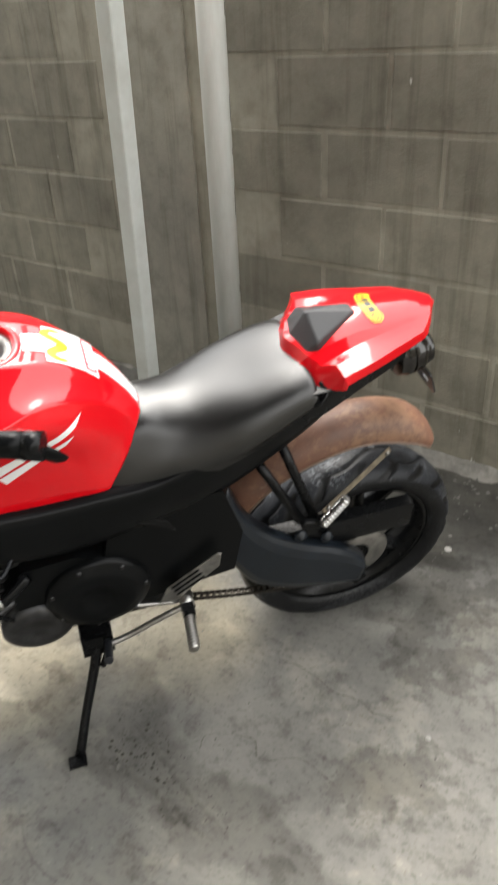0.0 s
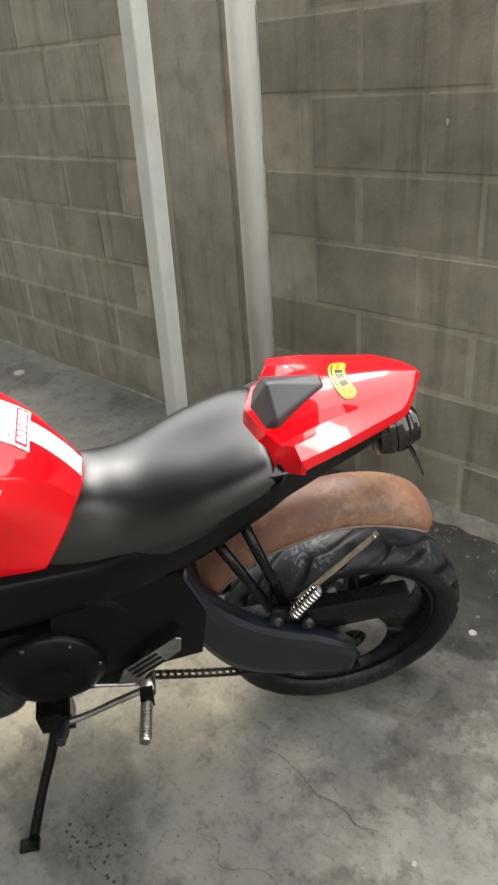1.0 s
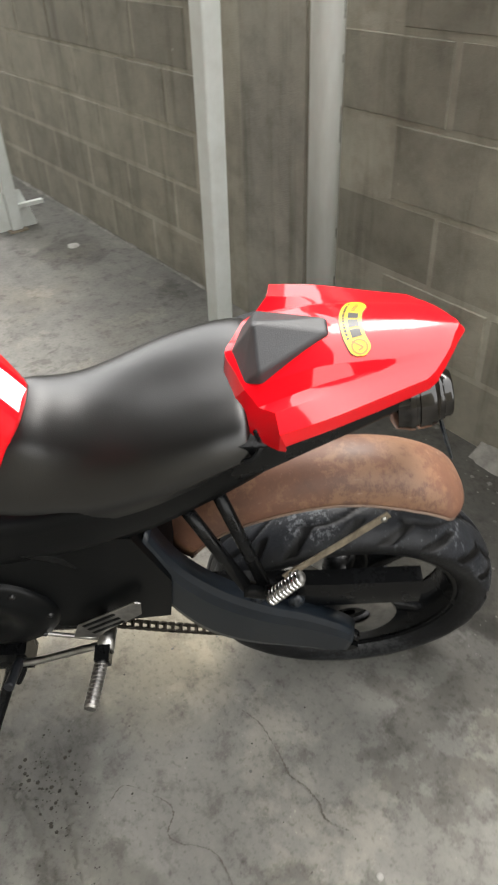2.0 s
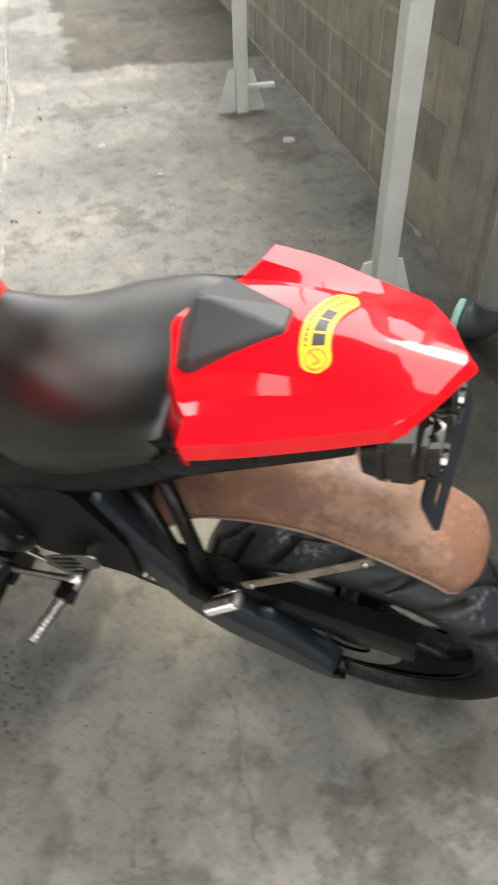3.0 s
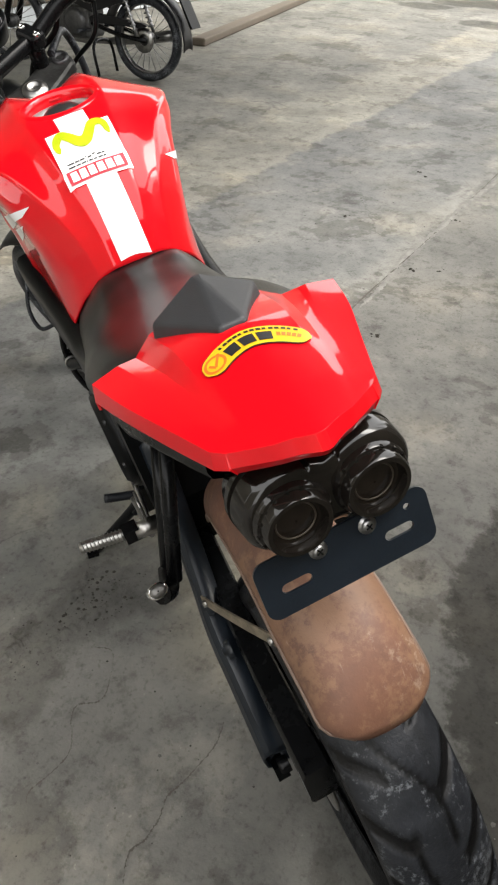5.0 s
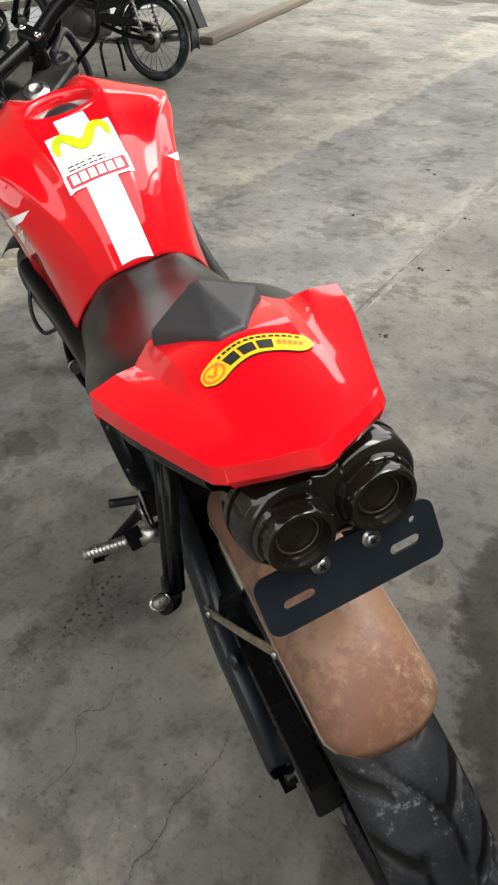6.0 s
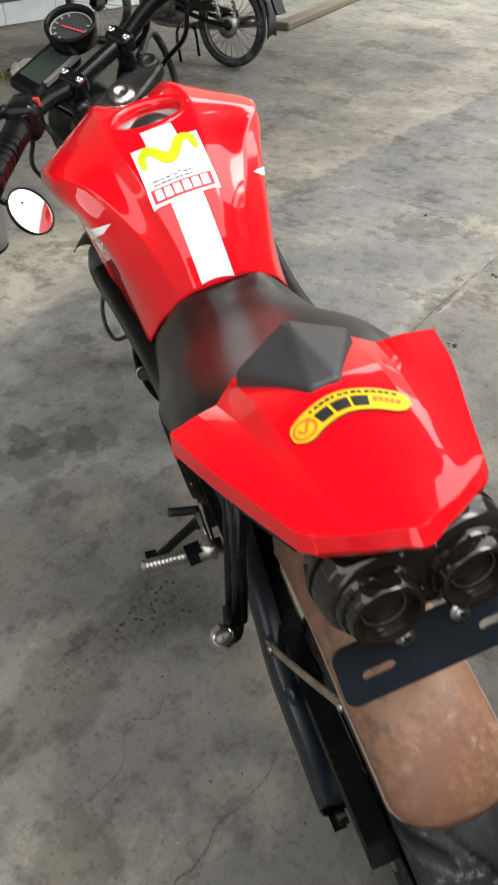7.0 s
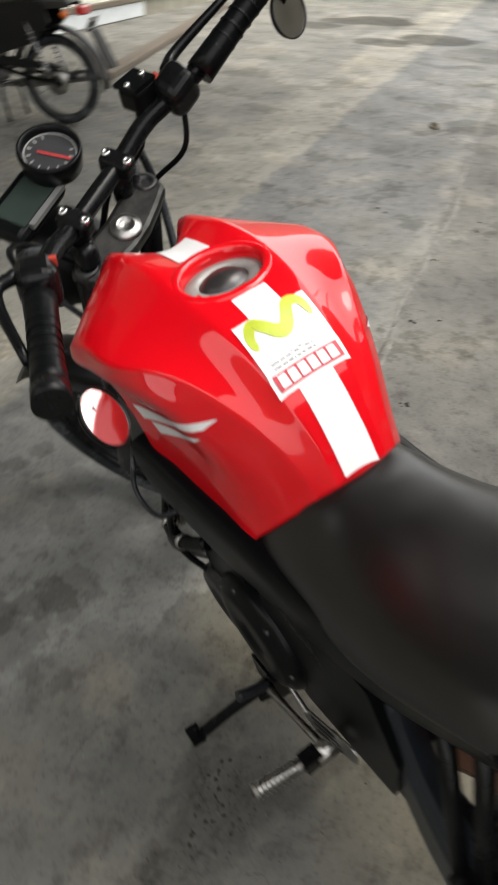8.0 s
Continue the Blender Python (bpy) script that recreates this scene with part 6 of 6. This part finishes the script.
for k in range(5):
    rows = []
    a0 = rng.uniform(0, 6)
    for i in range(12):
        px, py = -1.60 + 0.03 * k + 0.02 * i * math.cos(a0), -2.62 - 0.02 * k + 0.022 * i * math.sin(a0 + i * 0.15)
        rows.append([(px, py, 0.006 + 0.03 * abs(math.sin(i * 0.6 + k))), (px + 0.012, py + 0.03, 0.02 + 0.035 * abs(math.sin(i * 0.5 + k)))])
    tp = part("warning_tape", grid_mesh("warning_tape", rows, YELLOW if k % 2 == 0 else BLACKINK), None)
    thick(tagged(tp, "crumpled yellow and black warning tape on the floor", "tape", "strips of tape"), 0.001)

# broken mortar along the foot of the wall
rng = random.Random(33)
for x0, x1, big in ((1.05, 2.6, 0.034), (-3.4, -0.3, 0.012)):
    rows = []
    n = int((x1 - x0) / 0.018)
    for i in range(n + 1):
        x = x0 + (x1 - x0) * i / n
        s = big * (0.45 + 0.9 * abs(noise.fractal(Vector((x * 5, big * 9, 0)), 1.0, 2.0, 5)))
        rows.append([(x, WALL_Y - 0.002, s * 0.9 + 0.004), (x + rng.uniform(-0.004, 0.004), WALL_Y - s * 0.55, s * rng.uniform(0.45, 0.8)), (x, WALL_Y - s * 1.1, s * rng.uniform(0.15, 0.4)), (x, WALL_Y - s * 1.7, 0.001)])
    fil = part("mortar_ridge", grid_mesh("mortar_ridge", rows, mat("broken_mortar", (0.2, 0.19, 0.168), 0.95, var=0.5, scale=14, bump=0.6, bump_scale=80), smooth=False), None)
    tagged(fil, "lumpy ridge of broken mortar along the wall foot", "rubble", kind="stuff")

# grit on the floor
gv, gf = [], []
rng = random.Random(21)


def chip(x, y, r):
    n = len(gv)
    a = rng.uniform(0, 6.28)
    h = r * rng.uniform(0.4, 0.8)
    for k in range(5):
        w = a + k * 1.2566
        q = r * rng.uniform(0.7, 1.2)
        gv.append((x + q * math.cos(w), y + q * math.sin(w), 0.0005))
    gv.append((x + r * 0.15, y, h))
    gf.extend([(n + k, n + (k + 1) % 5, n + 5) for k in range(5)])


for _ in range(420):
    chip(rng.uniform(-3.5, 2.4), rng.uniform(-0.6, 2.78), rng.choice([0.0015, 0.002, 0.0025, 0.004]))
for _ in range(260):
    chip(rng.uniform(-3.5, 1.8), 2.80 - abs(rng.gauss(0, 0.12)), rng.choice([0.002, 0.003, 0.005, 0.008]))
for _ in range(50):
    chip(rng.uniform(1.05, 2.3), 2.74 - abs(rng.gauss(0, 0.07)), rng.choice([0.003, 0.004, 0.006, 0.009]))
for _ in range(60):
    chip(rng.gauss(1.62, 0.25), rng.gauss(2.45, 0.18), rng.choice([0.002, 0.003, 0.005, 0.007]))
for _ in range(30):
    s = rng.random()
    chip(1.05 + 0.42 * s + rng.gauss(0, 0.03), 1.37 - 0.13 * s + rng.gauss(0, 0.03), rng.choice([0.0015, 0.002, 0.003, 0.004]))
for _ in range(45):
    chip(rng.gauss(-1.35, 0.45), rng.gauss(0.75, 0.22), rng.choice([0.003, 0.004, 0.006]))
for _ in range(50):
    chip(rng.uniform(0.9, 1.7), rng.uniform(1.2, 2.3), rng.choice([0.0015, 0.002, 0.003]))
grit = part("grit", mesh_of("grit", gv, gf, mat("pale_grit", (0.14, 0.135, 0.122), 0.9, var=0.5, scale=40), smooth=False), None)
tagged(grit, "loose pale grit scattered on the concrete", "grit", kind="stuff")

# dark clods of earth trodden beside the stand, and bits of dead leaf
gv, gf = [], []
for _ in range(90):
    chip(rng.gauss(1.22, 0.05), rng.gauss(1.29, 0.04), rng.choice([0.0015, 0.002, 0.003, 0.0045]))
for _ in range(70):
    u = rng.random()
    chip(1.48 + -0.34 * u + rng.gauss(0, 0.02), 1.26 + 0.08 * u + rng.gauss(0, 0.02), rng.choice([0.001, 0.0015, 0.002]))
for _ in range(60):
    chip(rng.uniform(0.9, 1.8), rng.uniform(1.1, 1.9), rng.choice([0.001, 0.0015, 0.0025]))
for x, y in ((-2.15, 0.84), (-1.26, 0.78), (-1.53, 1.25), (-0.87, 1.27), (-0.92, 1.37), (-0.24, 1.35), (-2.08, 0.90), (-2.16, 1.39), (-2.00, 1.40), (-2.06, 1.85)):
    for _ in range(5):
        chip(x + rng.gauss(0, 0.012), y + rng.gauss(0, 0.008), rng.choice([0.004, 0.006, 0.009]))
clods = part("clods", mesh_of("clods", gv, gf, mat("dark_earth", (0.045, 0.04, 0.032), 0.95, var=0.5, scale=60), smooth=False), None)
tagged(clods, "dark crumbs of earth scattered on the concrete", "earth", kind="stuff")
for x, y, r in ((1.50, 2.34, 0.012), (1.73, 1.69, 0.007), (-1.37, 2.57, 0.03), (-1.15, 1.91, 0.012), (-1.55, 1.68, 0.02)):
    bm = bmesh.new()
    bmesh.ops.create_icosphere(bm, subdivisions=2, radius=r)
    for v in bm.verts:
        v.co *= 1 + 0.3 * noise.noise(v.co * 40)
        v.co.z = max(v.co.z * 0.4, -0.002) + 0.002
    ob = part("rubble_chip", bm_mesh("rubble_chip", bm, mat("white_chip", (0.33, 0.325, 0.3), 0.9, scale=60)), None)
    ob.matrix_basis = pose(x, y, 0)
    tagged(ob, "small pale chip of rubble on the floor", "rubble", "rubble chips")

# dry leaf on the floor
LEAF = mat("dry_leaf", (0.13, 0.1, 0.06), 0.8, var=0.5, scale=60)
rows = []
for i in range(13):
    u = i / 12
    w = 0.028 * math.sin(math.pi * min(1, u * 1.05)) ** 0.8 + 0.002
    c = 0.012 * math.sin(u * 5)
    rows.append([(0.14 * u, -w, 0.004 + 0.02 * abs(math.sin(u * 4))), (0.14 * u, c, 0.003), (0.14 * u, w, 0.006 + 0.025 * abs(math.sin(u * 3 + 1)))])
leaf = part("dry_leaf", grid_mesh("dry_leaf", rows, LEAF), None)
leaf.matrix_basis = pose(-4.2, 0.80, 0, 0, 0, 35)
thick(tagged(leaf, "curled brown dry leaf on the floor", "leaf"), 0.001)

# ---- blocks of the wall, last ----
bl = bmesh.new()
bmesh.ops.create_cube(bl, size=1, matrix=Matrix.Diagonal((0.405, 0.02, 0.206, 1)))
bmesh.ops.bevel(bl, geom=[e for e in bl.edges if max(v.co.y for v in e.verts) < 0], offset=0.003, segments=1, affect="EDGES")
block_me = bm_mesh("block", bl, BLOCK)
rng = random.Random(5)
for row in range(10):
    z = 0.103 + 0.2222 * row
    for k in range(-24, 8):
        x = (0.782 if row % 2 else 0.975) + 0.421 * k
        if -0.36 < x < 0.40 or not -9.2 < x < 3.3 or z > WALL_H - 0.1:
            continue
        part("block", block_me, wall, m=pose(x + rng.uniform(-0.003, 0.003), WALL_Y + 0.0125 + rng.uniform(-0.002, 0.002), z + rng.uniform(-0.0015, 0.0015), 0, rng.uniform(-0.35, 0.35), 0))
